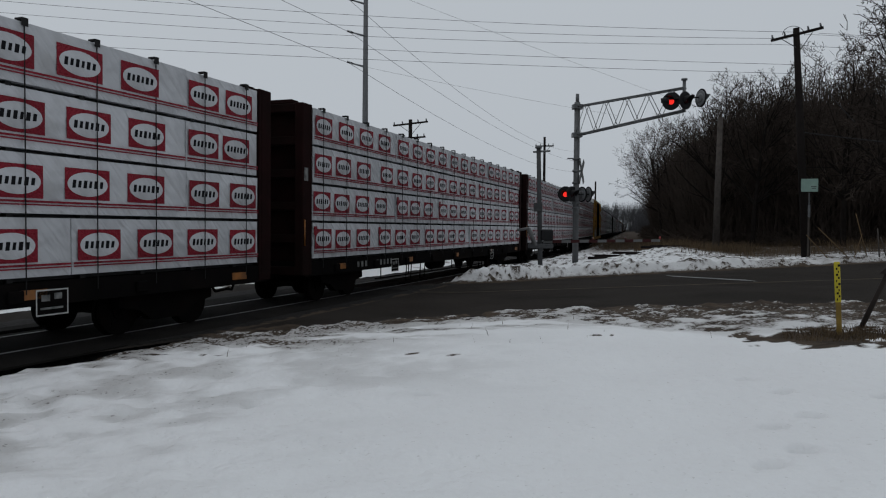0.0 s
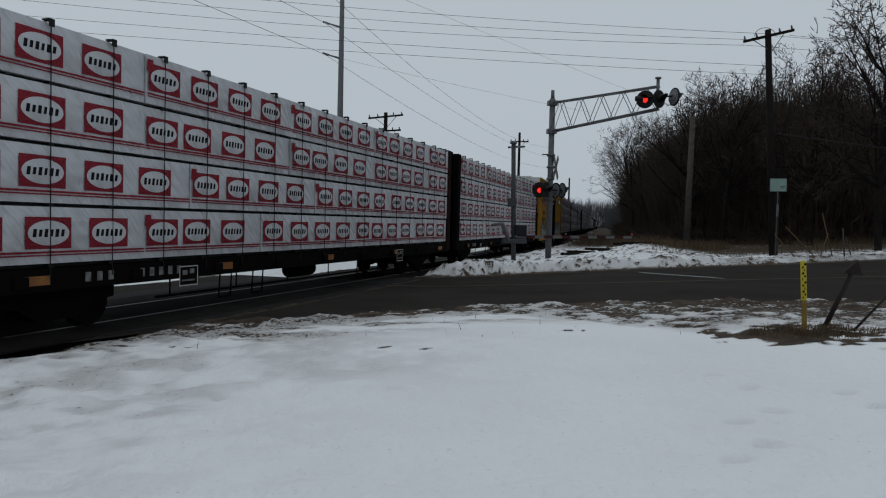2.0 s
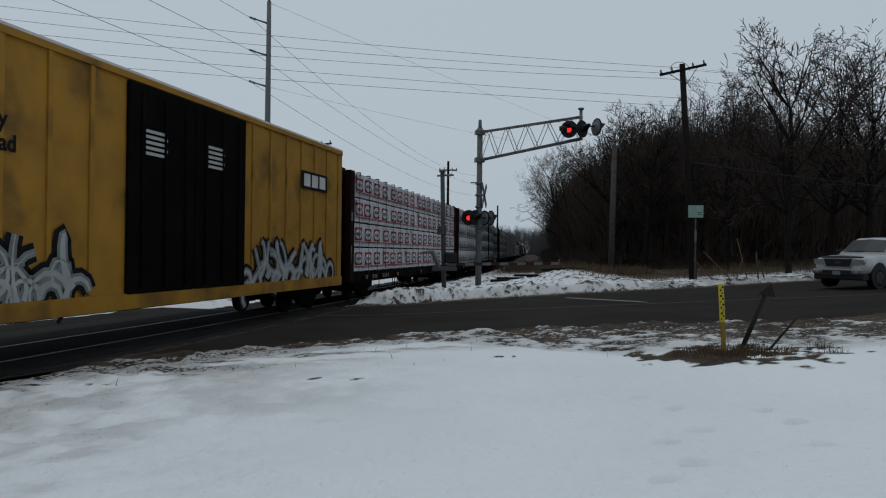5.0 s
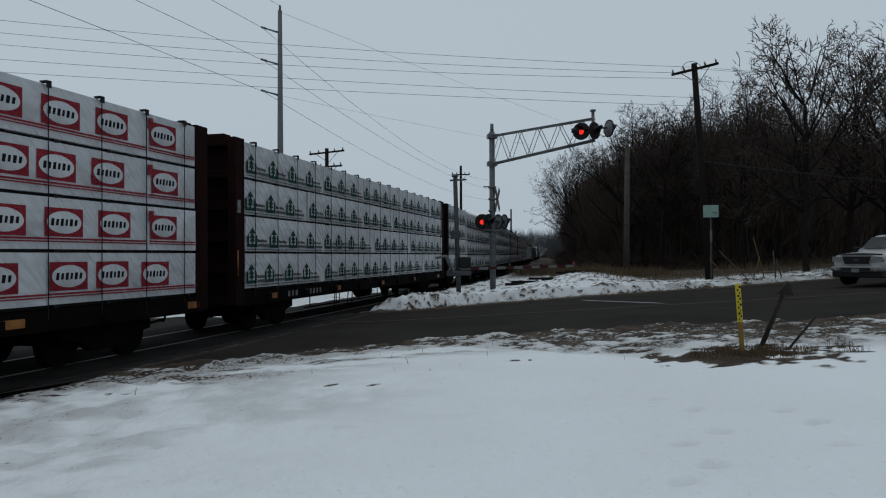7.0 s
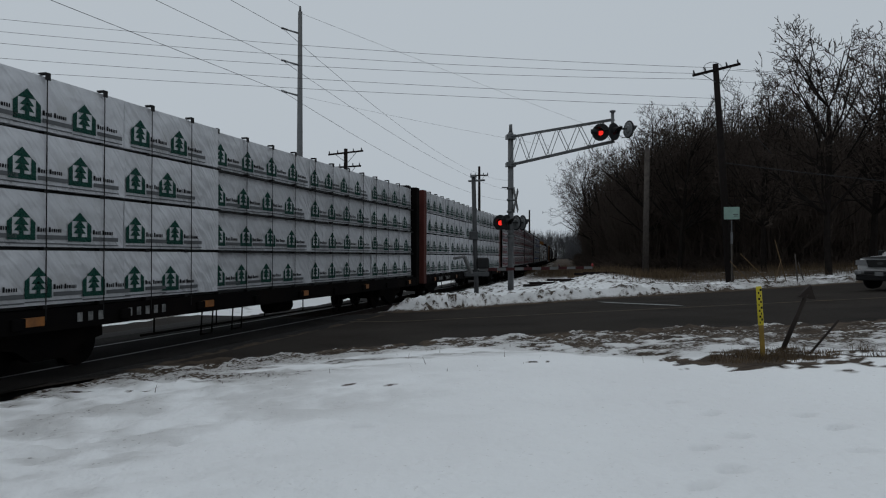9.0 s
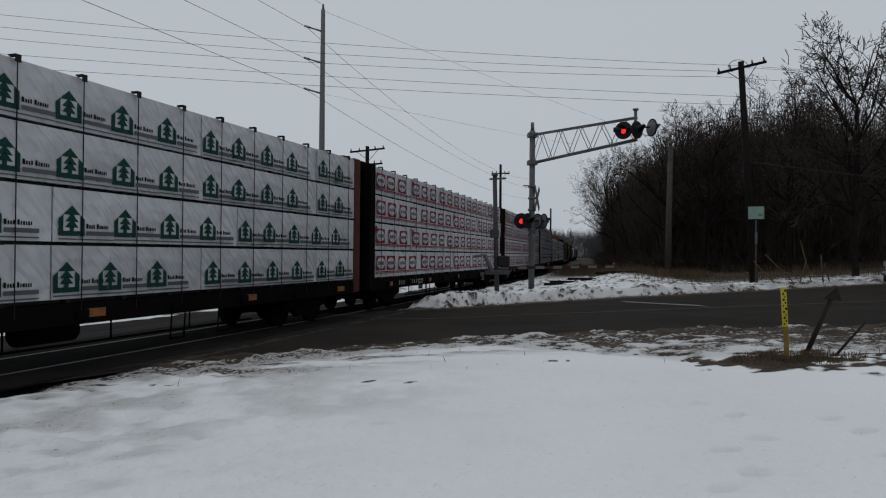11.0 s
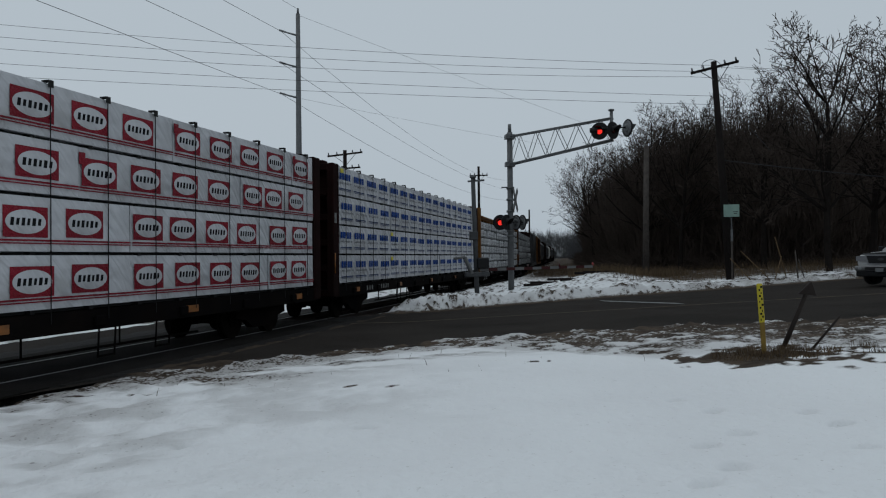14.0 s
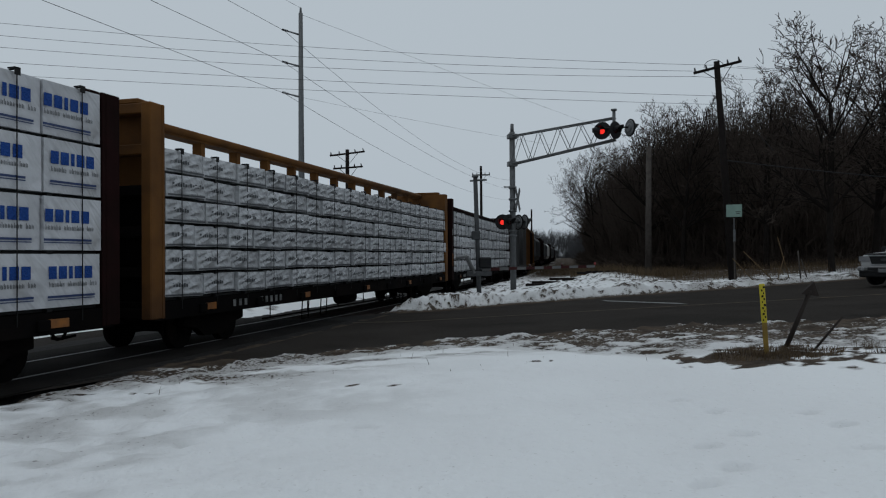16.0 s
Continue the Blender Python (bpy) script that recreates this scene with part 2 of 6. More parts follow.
def ground_at(x, y):
    """Height of the ground and how much of it snow covers."""
    x, y = np.asarray(x, float), np.asarray(y, float)
    u = beside(x, y)
    g = grade(x, y)
    d_near = np.interp(x, NEAR_X, NEAR_Y) - y
    d_far = y - np.interp(x, FAR_X, FAR_Y)
    n1, n2, n3 = fbm(x, y, 0.35, 3), fbm(x, y, 1.4, 11), fbm(x, y, 4.0, 23, 5)
    dn = d_near + (n2 - 0.5) * 1.6 + (n3 - 0.5) * 0.7
    df = d_far + (n2 - 0.5) * 1.2 + (n3 - 0.5) * 0.6
    near = step(0.0, 0.5, dn) * (0.03 + 0.06 * step(0.2, 2.5, dn)) + (n1 - 0.5) * 0.16 * step(0.5, 4, d_near) + (n3 - 0.5) * 0.05
    bank = step(0.1, 1.1, df) * (0.33 + 0.30 * (n2 - 0.4) + 0.30 * (n3 - 0.5)) * (1 - 0.35 * step(3, 6, df))
    hill = (0.55 - 0.4 * step(12, 16.5, x)) * step(2, 9, d_far) * step(2.5, 8, u) * step(80, 40, y)
    bank = bank * step(0.05, 0.8, u) * (1 - 0.45 * step(11, 15, x)) + hill
    on_near, on_far = d_near > -0.3, d_far > -0.3
    h = np.where(on_near, near, np.where(on_far, bank, -0.10))
    # snow cover: trampled and patchy beside the road, whole further off
    mess = n2 * 0.3 + n3 * 0.45 + fbm(x, y, 7.0, 91, 3) * 0.25
    reach = 2.1 + 3.6 * step(1.0, 5.0, x)
    worn = np.clip(1 - (d_near + (n1 - 0.5) * 1.4) / reach, 0, 1)
    bare = 0.27 + 0.17 * step(0.0, 0.18, worn) + (0.12 + 0.06 * step(2.5, 5.0, x)) * worn
    slush = 1 - step(0.0, 0.45, worn) * (0.58 - 0.56 * step(bare - 0.05, bare + 0.05, mess)) - 0.14 * step(0.02, 0.12, worn)
    c_near = step(0.05, 0.35, dn) * slush
    streak = fbm(x * 0.35 - y * 0.5, y * 1.6 + x * 0.4, 1.3, 51)
    c_near = c_near * (1 - 0.8 * step(0.62, 0.72, streak) * step(4.2, 1.2, d_near))
    h = h + np.where(on_near, worn * (mess - 0.5) * 0.16, 0.0)
    h = h + np.where(on_near, 0.16 * (fbm(x, y, 3.2, 131, 3) - 0.5) * step(1.5, -3.5, x), 0.0)
    c_far = step(0.0, 0.4, df) * (1 - 0.75 * step(0.55, 0.62, mess * 0.6 + fbm(x, y, 6.0, 63, 4) * 0.4))
    c_far = c_far * (1 - 0.17 * step(1.7, 0.7, df)) * (1 - 0.95 * step(45, 70, y) * step(0.0, 2.0, u))
    wood = step(4, 8, d_far + (n2 - 0.5) * 5) * step(6, 11, u + (n1 - 0.5) * 8)
    c_far = c_far * (1 - wood * step(0.35, 0.52, n3 + 0.08))
    c_far = c_far * (1 - 0.22 * step(9, 14, x) * step(0.44, 0.56, n2))
    cover = np.where(on_near, c_near, np.where(on_far, c_far, 0.0))
    # soil bared round the marker posts, and dark clods by the road
    e = np.hypot((x - 5.45) / 1.15, (y - 9.75) / 0.8) + (mess - 0.5) * 5.0
    cover = cover * step(0.8, 1.0, e)
    for cx, cy, rx_, ry_, up in ((6.3, 14.1, 0.38, 0.35, 0.14), (7.2, 14.0, 0.6, 0.25, 0.04), (2.48, 10.8, 0.26, 0.1, 0.0), (4.2, 11.1, 0.3, 0.14, 0.0), (5.2, 12.9, 0.22, 0.15, 0.05), (-3.2, 10.0, 0.14, 0.04, 0.0),
                                 (-4.0, 10.2, 0.2, 0.03, 0.0), (-0.03, 9.85, 0.09, 0.05, 0.0), (-1.87, 8.05, 0.06, 0.04, -0.05), (6.7, 9.2, 0.3, 0.1, 0.02), (7.0, 9.9, 0.25, 0.12, 0.02), (9.2, 11.2, 0.6, 0.12, 0.0), (0.2, 9.4, 0.08, 0.05, 0.0), (-0.4, 9.6, 0.07, 0.05, 0.0)):
        g2 = np.exp(-((x - cx) / rx_) ** 2 - ((y - cy) / ry_) ** 2)
        cover = cover * (1 - step(0.4, 0.55, g2 + (mess - 0.5) * 3.0 * (g2 > 0.02)))
        h = h + up * g2
    # foot prints trodden in the snow
    for fx, fy in ((2.49, 5.40), (2.93, 5.70), (2.42, 4.80), (2.09, 4.54), (3.12, 6.58), (3.88, 5.80), (3.56, 5.05), (3.88, 6.32), (3.0, 7.1), (-1.82, 6.88), (-0.18, 6.96), (-2.3, 7.4)):
        print_ = np.exp(-(((x - fx) / 0.095) ** 2 + ((y - fy) / 0.075) ** 2) ** 2)
        h = h - 0.075 * print_
        # snow tinted greyer in each hollow, as painted shade
        cover = cover * (1 - 0.07 * print_)
    # old wheel ruts
    for c0, w0 in ((-8.35, 0.28), (-6.9, 0.28), (-9.6, 0.3)):
        v = (x * 0.82 - y * 0.57) - (c0 + 0.5 * (n1 - 0.5))
        h = h - 0.035 * np.exp(-(v / w0) ** 2) * step(9.5, 7.5, y)
    # the track bed; cover -0.5 picks ballast darkened for shade under the train
    ub = np.where(d_far > -0.3, u + 0.6, u)
    bed = step(0.9, 0.4, ub + (n3 - 0.5) * 0.6) * step(-4.6, -4.0, u + (n3 - 0.5) * 0.8)
    off_road = (d_near > 0) | (d_far > 0)
    h = np.where((u < 1.2) & (d_far < 0), h * step(0.4, 1.6, u), np.where((u < 1.0) & (d_far < 0), h * step(0.3, 1.0, u), np.where(u < 0.5, h * step(-0.1, 0.4, u), h)))
    h = np.where((u < 1.0) & off_road, h * (1 - bed) + (0.10 * n3 - 0.23) * bed, h)
    h = np.where(u < -4.0, -0.22 + 0.12 * n2 + 0.3 * step(-4.2, -6.5, u), h)
    grime = step(7.5, 1.0, u + (n1 - 0.5) * 4) * step(0.4, 0.62, n2 * 0.6 + n3 * 0.4) * (d_near > 0)
    cover = cover * (1 - bed) * (1 - 0.26 * grime)
    cover = np.where(bed > 0.5, -0.5, cover)
    cover = np.where(u < -4.2, 0.4 + 0.6 * step(0.28, 0.4, n2 * 0.6 + n1 * 0.4), cover)
    far = step(150, 320, np.hypot(x, y))
    return g + h, np.where(cover > 0, cover * (1 - 0.5 * far), cover)


def spaced(*pieces):
    out = []
    for a, b, d in pieces:
        out.extend(np.arange(a, b, d))
    return np.array(out)


def sheet(name, xs, ys, height, material, attr=None):
    gx, gy = np.meshgrid(xs, ys)
    z, c = height(gx, gy)
    nx, ny = len(xs), len(ys)
    verts = np.stack([gx.ravel(), gy.ravel(), z.ravel()], 1)
    i = (np.arange(ny - 1)[:, None] * nx + np.arange(nx - 1)[None]).ravel()
    faces = np.stack([i, i + 1, i + nx + 1, i + nx], 1)
    me = bpy.data.meshes.new(name)
    me.vertices.add(len(verts))
    me.vertices.foreach_set("co", verts.ravel())
    me.loops.add(faces.size)
    me.loops.foreach_set("vertex_index", faces.ravel())
    me.polygons.add(len(faces))
    me.polygons.foreach_set("loop_start", np.arange(0, faces.size, 4))
    me.polygons.foreach_set("use_smooth", np.ones(len(faces), bool))
    me.update()
    me.validate()
    if attr:
        a = me.attributes.new(attr, "FLOAT", "POINT")
        a.data.foreach_set("value", c.ravel().astype(np.float32))
    me.materials.append(material)
    return new(name, me)


def ground_material():
    m = bpy.data.materials.new("snow_and_soil")
    m.use_nodes = True
    nt = m.node_tree
    bs = nt.nodes["Principled BSDF"]
    at = nt.nodes.new("ShaderNodeAttribute")
    at.attribute_name = "snow"
    tc = nt.nodes.new("ShaderNodeTexCoord")

    def noise_node(sc, det=6):
        n = nt.nodes.new("ShaderNodeTexNoise")
        n.inputs["Scale"].default_value, n.inputs["Detail"].default_value = sc, det
        nt.links.new(tc.outputs["Object"], n.inputs["Vector"])
        return n.outputs["Fac"]

    def mapped(v, a, b, c=0.0, d=1.0):
        r = nt.nodes.new("ShaderNodeMapRange")
        for k, q in zip((1, 2, 3, 4), (a, b, c, d)):
            r.inputs[k].default_value = q
        nt.links.new(v, r.inputs[0])
        return r.outputs[0]

    def blend(fac, a, b):
        x = nt.nodes.new("ShaderNodeMix")
        x.data_type = "RGBA"
        nt.links.new(fac, x.inputs[0])
        for sock, v in ((x.inputs[6], a), (x.inputs[7], b)):
            if isinstance(v, tuple):
                sock.default_value = (*v, 1)
            else:
                nt.links.new(v, sock)
        return x.outputs[2]

    soil = blend(mapped(noise_node(3, 8), 0.35, 0.65), (0.034, 0.025, 0.018), (0.072, 0.053, 0.038))
    # bed: dark ballast, with the shade under the cars put into its colour
    soil = blend(mapped(at.outputs["Fac"], -0.45, -0.1, 1.0, 0.0), soil, blend(mapped(noise_node(16, 6), 0.4, 0.7), (0.008, 0.0075, 0.007), (0.022, 0.02, 0.019)))
    snow = blend(mapped(noise_node(0.45, 8), 0.38, 0.68), (0.79, 0.80, 0.81), (0.755, 0.76, 0.77))
    snow = blend(mapped(noise_node(22, 4), 0.66, 0.74, 0, 0.35), snow, (0.35, 0.33, 0.31))
    snow = blend(mapped(at.outputs["Fac"], 0.70, 1.0, 0.8, 0.0), snow, (0.31, 0.30, 0.29))
    add = nt.nodes.new("ShaderNodeMath")
    nt.links.new(at.outputs["Fac"], add.inputs[0])
    nt.links.new(mapped(noise_node(17, 8), 0.3, 0.7, -0.34, 0.34), add.inputs[1])
    edge = mapped(add.outputs[0], 0.38, 0.62)
    nt.links.new(blend(edge, soil, snow), bs.inputs["Base Color"])
    nt.links.new(mapped(edge, 0, 1, 0.95, 0.7), bs.inputs["Roughness"])
    bs.inputs["Specular IOR Level"].default_value = 0.15
    b = nt.nodes.new("ShaderNodeBump")
    b.inputs["Strength"].default_value, b.inputs["Distance"].default_value = 0.8, 0.05
    nt.links.new(noise_node(9, 8), b.inputs["Height"])
    nt.links.new(b.outputs[0], bs.inputs["Normal"])
    return m


M_GROUND = ground_material()
gx = spaced((-1500, -200, 130), (-200, -40, 12), (-40, -12, 0.6), (-12, -6, 0.2), (-6, 1.7, 0.11), (1.7, 4.3, 0.045), (4.3, 16, 0.11), (16, 34, 0.25), (34, 90, 1.2), (90, 300, 15), (300, 1700, 140))
gy = spaced((-600, -60, 90), (-60, 0, 5), (0, 3.5, 0.5), (3.5, 7.8, 0.05), (7.8, 18, 0.1), (18, 25, 0.4), (25, 40, 0.16), (40, 80, 0.8), (80, 200, 6), (200, 1000, 50), (1000, 3200, 220))
ground = sheet("ground", gx, gy, ground_at, M_GROUND, "snow")
tagged(ground, "snow-covered verge with slush, soil and footprints", "ground", kind="structure")


def road_height(x, y):
    return grade(x, y) - 0.02 + 0.012 * (fbm(x, y, 0.4, 77) - 0.5), np.zeros_like(x)


rx = spaced((-60, -8, 1.0), (-8, 34, 0.5), (34, 61, 3))
road_bm = bmesh.new()
rows_v = []
for x in rx:
    y0, y1 = np.interp(x, NEAR_X, NEAR_Y) - 0.25, np.interp(x, FAR_X, FAR_Y) + 0.35
    col = []
    for k in range(25):
        y = y0 + (y1 - y0) * k / 24
        col.append(road_bm.verts.new((x, y, float(road_height(np.array([x]), np.array([y]))[0][0]))))
    rows_v.append(col)
for a, b in zip(rows_v, rows_v[1:]):
    for k in range(24):
        road_bm.faces.new((a[k], b[k], b[k + 1], a[k + 1])).smooth = True
road_me = bpy.data.meshes.new("road")
road_bm.to_mesh(road_me)
road_bm.free()
road_me.materials.append(M_ASPHALT)
road = tagged(new("road", road_me), "wet dark asphalt road with snow along both edges", "road", kind="structure")



def road_stripe(name, pts, width, material, label):
    bm = bmesh.new()
    prev = None
    for x, y in pts:
        pair = [bm.verts.new((x, y + o, float(road_height(np.array([x]), np.array([y + o]))[0][0]) + 0.012)) for o in (-width / 2, width / 2)]
        if prev:
            bm.faces.new((prev[0], pair[0], pair[1], prev[1]))
        prev = pair
    me = bpy.data.meshes.new(name)
    bm.to_mesh(me)
    bm.free()
    me.materials.append(material)
    return tagged(new(name, me), label, "road marking", kind="structure")


road_stripe("road_marking", [(8.2 + 1.45 * k, 26.1 - 3.6 * k) for k in np.linspace(0, 1, 9)], 0.9, M_LINE, "worn white stop line on the road")
road_stripe("road_marking", [(x, 21.3 + 0.03 * x) for x in np.arange(-1.0, 40.0, 0.5)], 0.12, M_LINEYEL, "faded yellow centre line of the road")

# ---------------- mesh helpers ----------------
def add_box(bm, x0, y0, z0, x1, y1, z1, mi=0):
    v = [bm.verts.new(p) for p in ((x0, y0, z0), (x1, y0, z0), (x1, y1, z0), (x0, y1, z0), (x0, y0, z1), (x1, y0, z1), (x1, y1, z1), (x0, y1, z1))]
    for q in ((0, 3, 2, 1), (4, 5, 6, 7), (0, 1, 5, 4), (1, 2, 6, 5), (2, 3, 7, 6), (3, 0, 4, 7)):
        bm.faces.new([v[k] for k in q]).material_index = mi


def add_rod(bm, a, b, r0, r1=None, n=8, mi=0, cap=True):
    a, b = Vector(a), Vector(b)
    r1 = r0 if r1 is None else r1
    d = (b - a).normalized()
    e = d.cross(Vector((0, 0, 1)) if abs(d.z) < 0.9 else Vector((1, 0, 0))).normalized()
    f = d.cross(e)
    ra, rb = [], []
    for k in range(n):
        w = 2 * math.pi * k / n
        o = e * math.cos(w) + f * math.sin(w)
        ra.append(bm.verts.new(a + o * r0))
        rb.append(bm.verts.new(b + o * r1))
    for k in range(n):
        fc = bm.faces.new((ra[k], ra[(k + 1) % n], rb[(k + 1) % n], rb[k]))
        fc.material_index, fc.smooth = mi, True
    if cap:
        bm.faces.new(ra[::-1]).material_index = mi
        bm.faces.new(rb).material_index = mi


def mesh_of(name, bm, *materials, bevel=0.0):
    if bevel:
        bmesh.ops.bevel(bm, geom=bm.edges[:], offset=bevel, segments=1, affect="EDGES")
    bmesh.ops.recalc_face_normals(bm, faces=bm.faces[:])
    me = bpy.data.meshes.new(name)
    bm.to_mesh(me)
    bm.free()
    for m in materials:
        me.materials.append(m)
    return me


def part(name, bm, material, parent, label="", at=None):
    """One mesh object under a thing or under a part; bm is a bmesh or a finished mesh."""
    me = bm if isinstance(bm, bpy.types.Mesh) else mesh_of(name, bm, *(material if isinstance(material, tuple) else (material,)))
    ob = new(name, me)
    ob.parent = parent
    if at is not None:
        ob.matrix_basis = at
    return tagged(ob, label)


def box_mesh(name, x0, y0, z0, x1, y1, z1, *materials, bevel=0.0):
    bm = bmesh.new()
    add_box(bm, x0, y0, z0, x1, y1, z1)
    return mesh_of(name, bm, *materials, bevel=bevel)


def rod_mesh(name, a, b, r0, r1=None, n=8, *materials):
    bm = bmesh.new()
    add_rod(bm, a, b, r0, r1, n)
    return mesh_of(name, bm, *materials)


def root(name, m, label, category, group="", kind=""):
    ob = new(name)
    ob.empty_display_size = 0.3
    ob.matrix_basis = m
    return tagged(ob, label, category, group, kind)


def gz(x, y):
    return float(ground_at(np.array([x]), np.array([y]))[0][0])


# ---------------- the track ----------------
def swept(name, profile, s0, s1, ds, off, material):
    bm = bmesh.new()
    prev = None
    s = s0
    while s <= s1:
        x, y, a = track(s, off)
        ca, sa = math.cos(radians(a)), math.sin(radians(a))
        ring = [bm.verts.new((x - sa * p[0], y + ca * p[0], p[1])) for p in profile]
        if prev:
            for k in range(len(ring)):
                j = (k + 1) % len(ring)
                bm.faces.new((prev[k], prev[j], ring[j], ring[k]))
        prev = ring
        s += ds if s < 120 else ds * 5
    return mesh_of(name, bm, material)


RAIL = ((-0.07, -0.17), (0.07, -0.17), (0.07, -0.15), (0.012, -0.13), (0.012, -0.05), (0.036, -0.04), (0.036, -0.004), (-0.036, -0.004), (-0.036, -0.04), (-0.012, -0.05), (-0.012, -0.13), (-0.07, -0.15))
railway = root("railway_track", pose(0, 0, 0), "steel rails on dark ties in grimy ballast darkened for the train's shade", "railway track", kind="structure")
for side in (-0.7175, 0.7175):
    part("rail", swept("rail", RAIL, -60, 560, 2.0, side, M_RAIL), None, railway)
    part("rail_head", swept("rail_head", ((-0.032, -0.004), (0.032, -0.004), (0.028, 0.004), (-0.028, 0.004)), -60, 560, 2.0, side, M_RAILTOP), None, railway, "shiny worn rail head")
tie_me = box_mesh("tie", -1.3, -0.11, -0.33, 1.3, 0.11, -0.16, M_TIE)
for k in range(150):
    s = 6 + k * 0.55
    x, y, a = track(s)
    road_here = np.interp(x, NEAR_X, NEAR_Y) < y < np.interp(x, FAR_X, FAR_Y)
    if not road_here:
        part("tie", tie_me, None, railway, at=pose(x, y, 0, 0, 0, a + 90))

# strips of the crossing between and beside the rails, the train's shade in their colour
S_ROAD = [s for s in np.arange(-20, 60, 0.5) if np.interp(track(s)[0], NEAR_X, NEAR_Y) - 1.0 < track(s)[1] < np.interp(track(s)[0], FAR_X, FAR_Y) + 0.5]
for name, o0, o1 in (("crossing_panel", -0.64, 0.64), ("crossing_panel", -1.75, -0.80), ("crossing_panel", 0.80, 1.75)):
    part(name, swept(name, ((o0, -0.03), (o1, -0.03), (o1, 0.002), (o0, 0.002)), S_ROAD[0], S_ROAD[-1], 1.0, 0.0, M_CROSSING), None, railway, "crossing surface by the rails, coloured dark for the train's shade")

# ---------------- crossing signals ----------------
def polar(az, dist):
    return dist * math.sin(radians(az)), dist * math.cos(radians(az))


def lamp_head(parent, at, lit, back=False):
    """Round black target board, hood and lens, facing local -Y."""
    bm = bmesh.new()
    add_rod(bm, (0, 0.0, 0), (0, 0.035, 0), 0.325, n=32)
    if not back:
        add_rod(bm, (0, 0.03, 0), (0, 0.22, 0), 0.15, 0.11, n=16)
    body = part("target_board", bm, M_BLACK, parent, "round black signal board", at=at)
    if back:
        bm = bmesh.new()
        add_rod(bm, (0, 0.035, 0), (0, 0.06, 0), 0.275, 0.26, n=28)
        add_rod(bm, (0, 0.06, 0), (0, 0.075, 0), 0.17, 0.12, n=20)
        part("board_back", bm, M_LAMPCLEAR, body, "pale grey back of a signal head")
    hood = bmesh.new()
    n = 16
    rings = []
    for k in range(n + 1):
        w = math.pi * (-0.14 + 1.28 * k / n)
        reach = 0.34 * (0.42 + 0.58 * max(0.0, math.sin(w)))
        rings.append([hood.verts.new((r * math.cos(w), -reach * e, r * math.sin(w))) for r, e in ((0.15, 0), (0.15, 1), (0.162, 1), (0.162, 0))])
    for a, b in zip(rings, rings[1:]):
        for j in range(4):
            hood.faces.new((a[j], b[j], b[(j + 1) % 4], a[(j + 1) % 4]))
    part("hood", hood, M_BLACK, body)
    lens = bmesh.new()
    add_rod(lens, (0, -0.03, -0.02), (0, 0.0, -0.02), 0.085, 0.105, n=24)
    part("lens", lens, M_LAMPRED if lit else M_LAMPDIM, body, "glowing red lens" if lit else "dark unlit red lens")


MX, MY = polar(10.43, 31.0)
MZ = gz(MX, MY) - 0.05
mast = root("crossing_signal", pose(MX, MY, MZ), "galvanised cantilever railway crossing signal with flashing red lamps", "crossing signal")
T_Z = 7.55 - MZ
part("mast", rod_mesh("mast", (0, 0, 0), (0, 0, T_Z - 0.35), 0.13, 0.12, 16, M_GALV), None, mast)
part("mast_cap", rod_mesh("mast_cap", (0, 0, T_Z - 0.35), (0, 0, T_Z), 0.08, 0.07, 10, M_GALV), None, mast)
part("base_flange", rod_mesh("base_flange", (0, 0, 0), (0, 0, 0.08), 0.24, 0.24, 16, M_GALV), None, mast)
for z in (2.35, 2.55, 3.4, 3.9, 4.4):
    part("clamp", rod_mesh("clamp", (0, 0, z), (0, 0, z + 0.09), 0.17, 0.17, 14, M_GALV), None, mast)
EX, EY = polar(18.3, 27.7)
ax, ay = EX - MX, EY - MY
a_len = math.hypot(ax, ay)
arm = bmesh.new()
zt0, zt1, zb0, zb1 = 7.02 - MZ, 7.02 - MZ, 5.82 - MZ, 6.2 - MZ
BAYS = 5


def on_arm(k, z0, z1, side):
    f = k / BAYS
    return (ax * f - side * ay / a_len * 0.12, ay * f + side * ax / a_len * 0.12, z0 + (z1 - z0) * f)


for sd in (-1, 1):
    add_rod(arm, on_arm(0, zt0, zt1, sd), on_arm(BAYS, zt0, zt1, sd), 0.030, n=8)
    add_rod(arm, on_arm(0, zb0, zb1, sd), on_arm(BAYS, zb0, zb1, sd), 0.036, n=8)
    for k in range(BAYS):
        add_rod(arm, on_arm(k, zb0, zb1, sd), on_arm(k + 0.5, zt0, zt1, sd), 0.013, n=6)
        add_rod(arm, on_arm(k + 0.5, zt0, zt1, sd), on_arm(k + 1, zb0, zb1, sd), 0.014, n=6)
for k in range(BAYS + 1):
    add_rod(arm, on_arm(k, zb0, zb1, -1), on_arm(k, zb0, zb1, 1), 0.016, n=6)
    add_rod(arm, on_arm(k, zt0, zt1, -1), on_arm(k, zt0, zt1, 1), 0.016, n=6)
part("cantilever_truss", arm, M_ALU, mast, "tapering lattice cantilever arm")
part("arm_bracket", box_mesh("arm_bracket", -0.2, -0.2, zt0 - 0.1, 0.2, 0.2, zt0 + 0.08, M_GALV), None, mast)
part("arm_bracket", box_mesh("arm_bracket", -0.2, -0.2, zb0 - 0.08, 0.2, 0.2, zb0 + 0.1, M_GALV), None, mast)
part("end_post", rod_mesh("end_post", (ax, ay, zb1 - 0.05), (ax, ay, zt1 + 0.28), 0.06, 0.06, 10, M_GALV), None, mast)
part("end_post_cap", rod_mesh("end_post_cap", (ax, ay, zt1 + 0.28), (ax, ay, zt1 + 0.34), 0.11, 0.11, 10, M_GALV), None, mast)
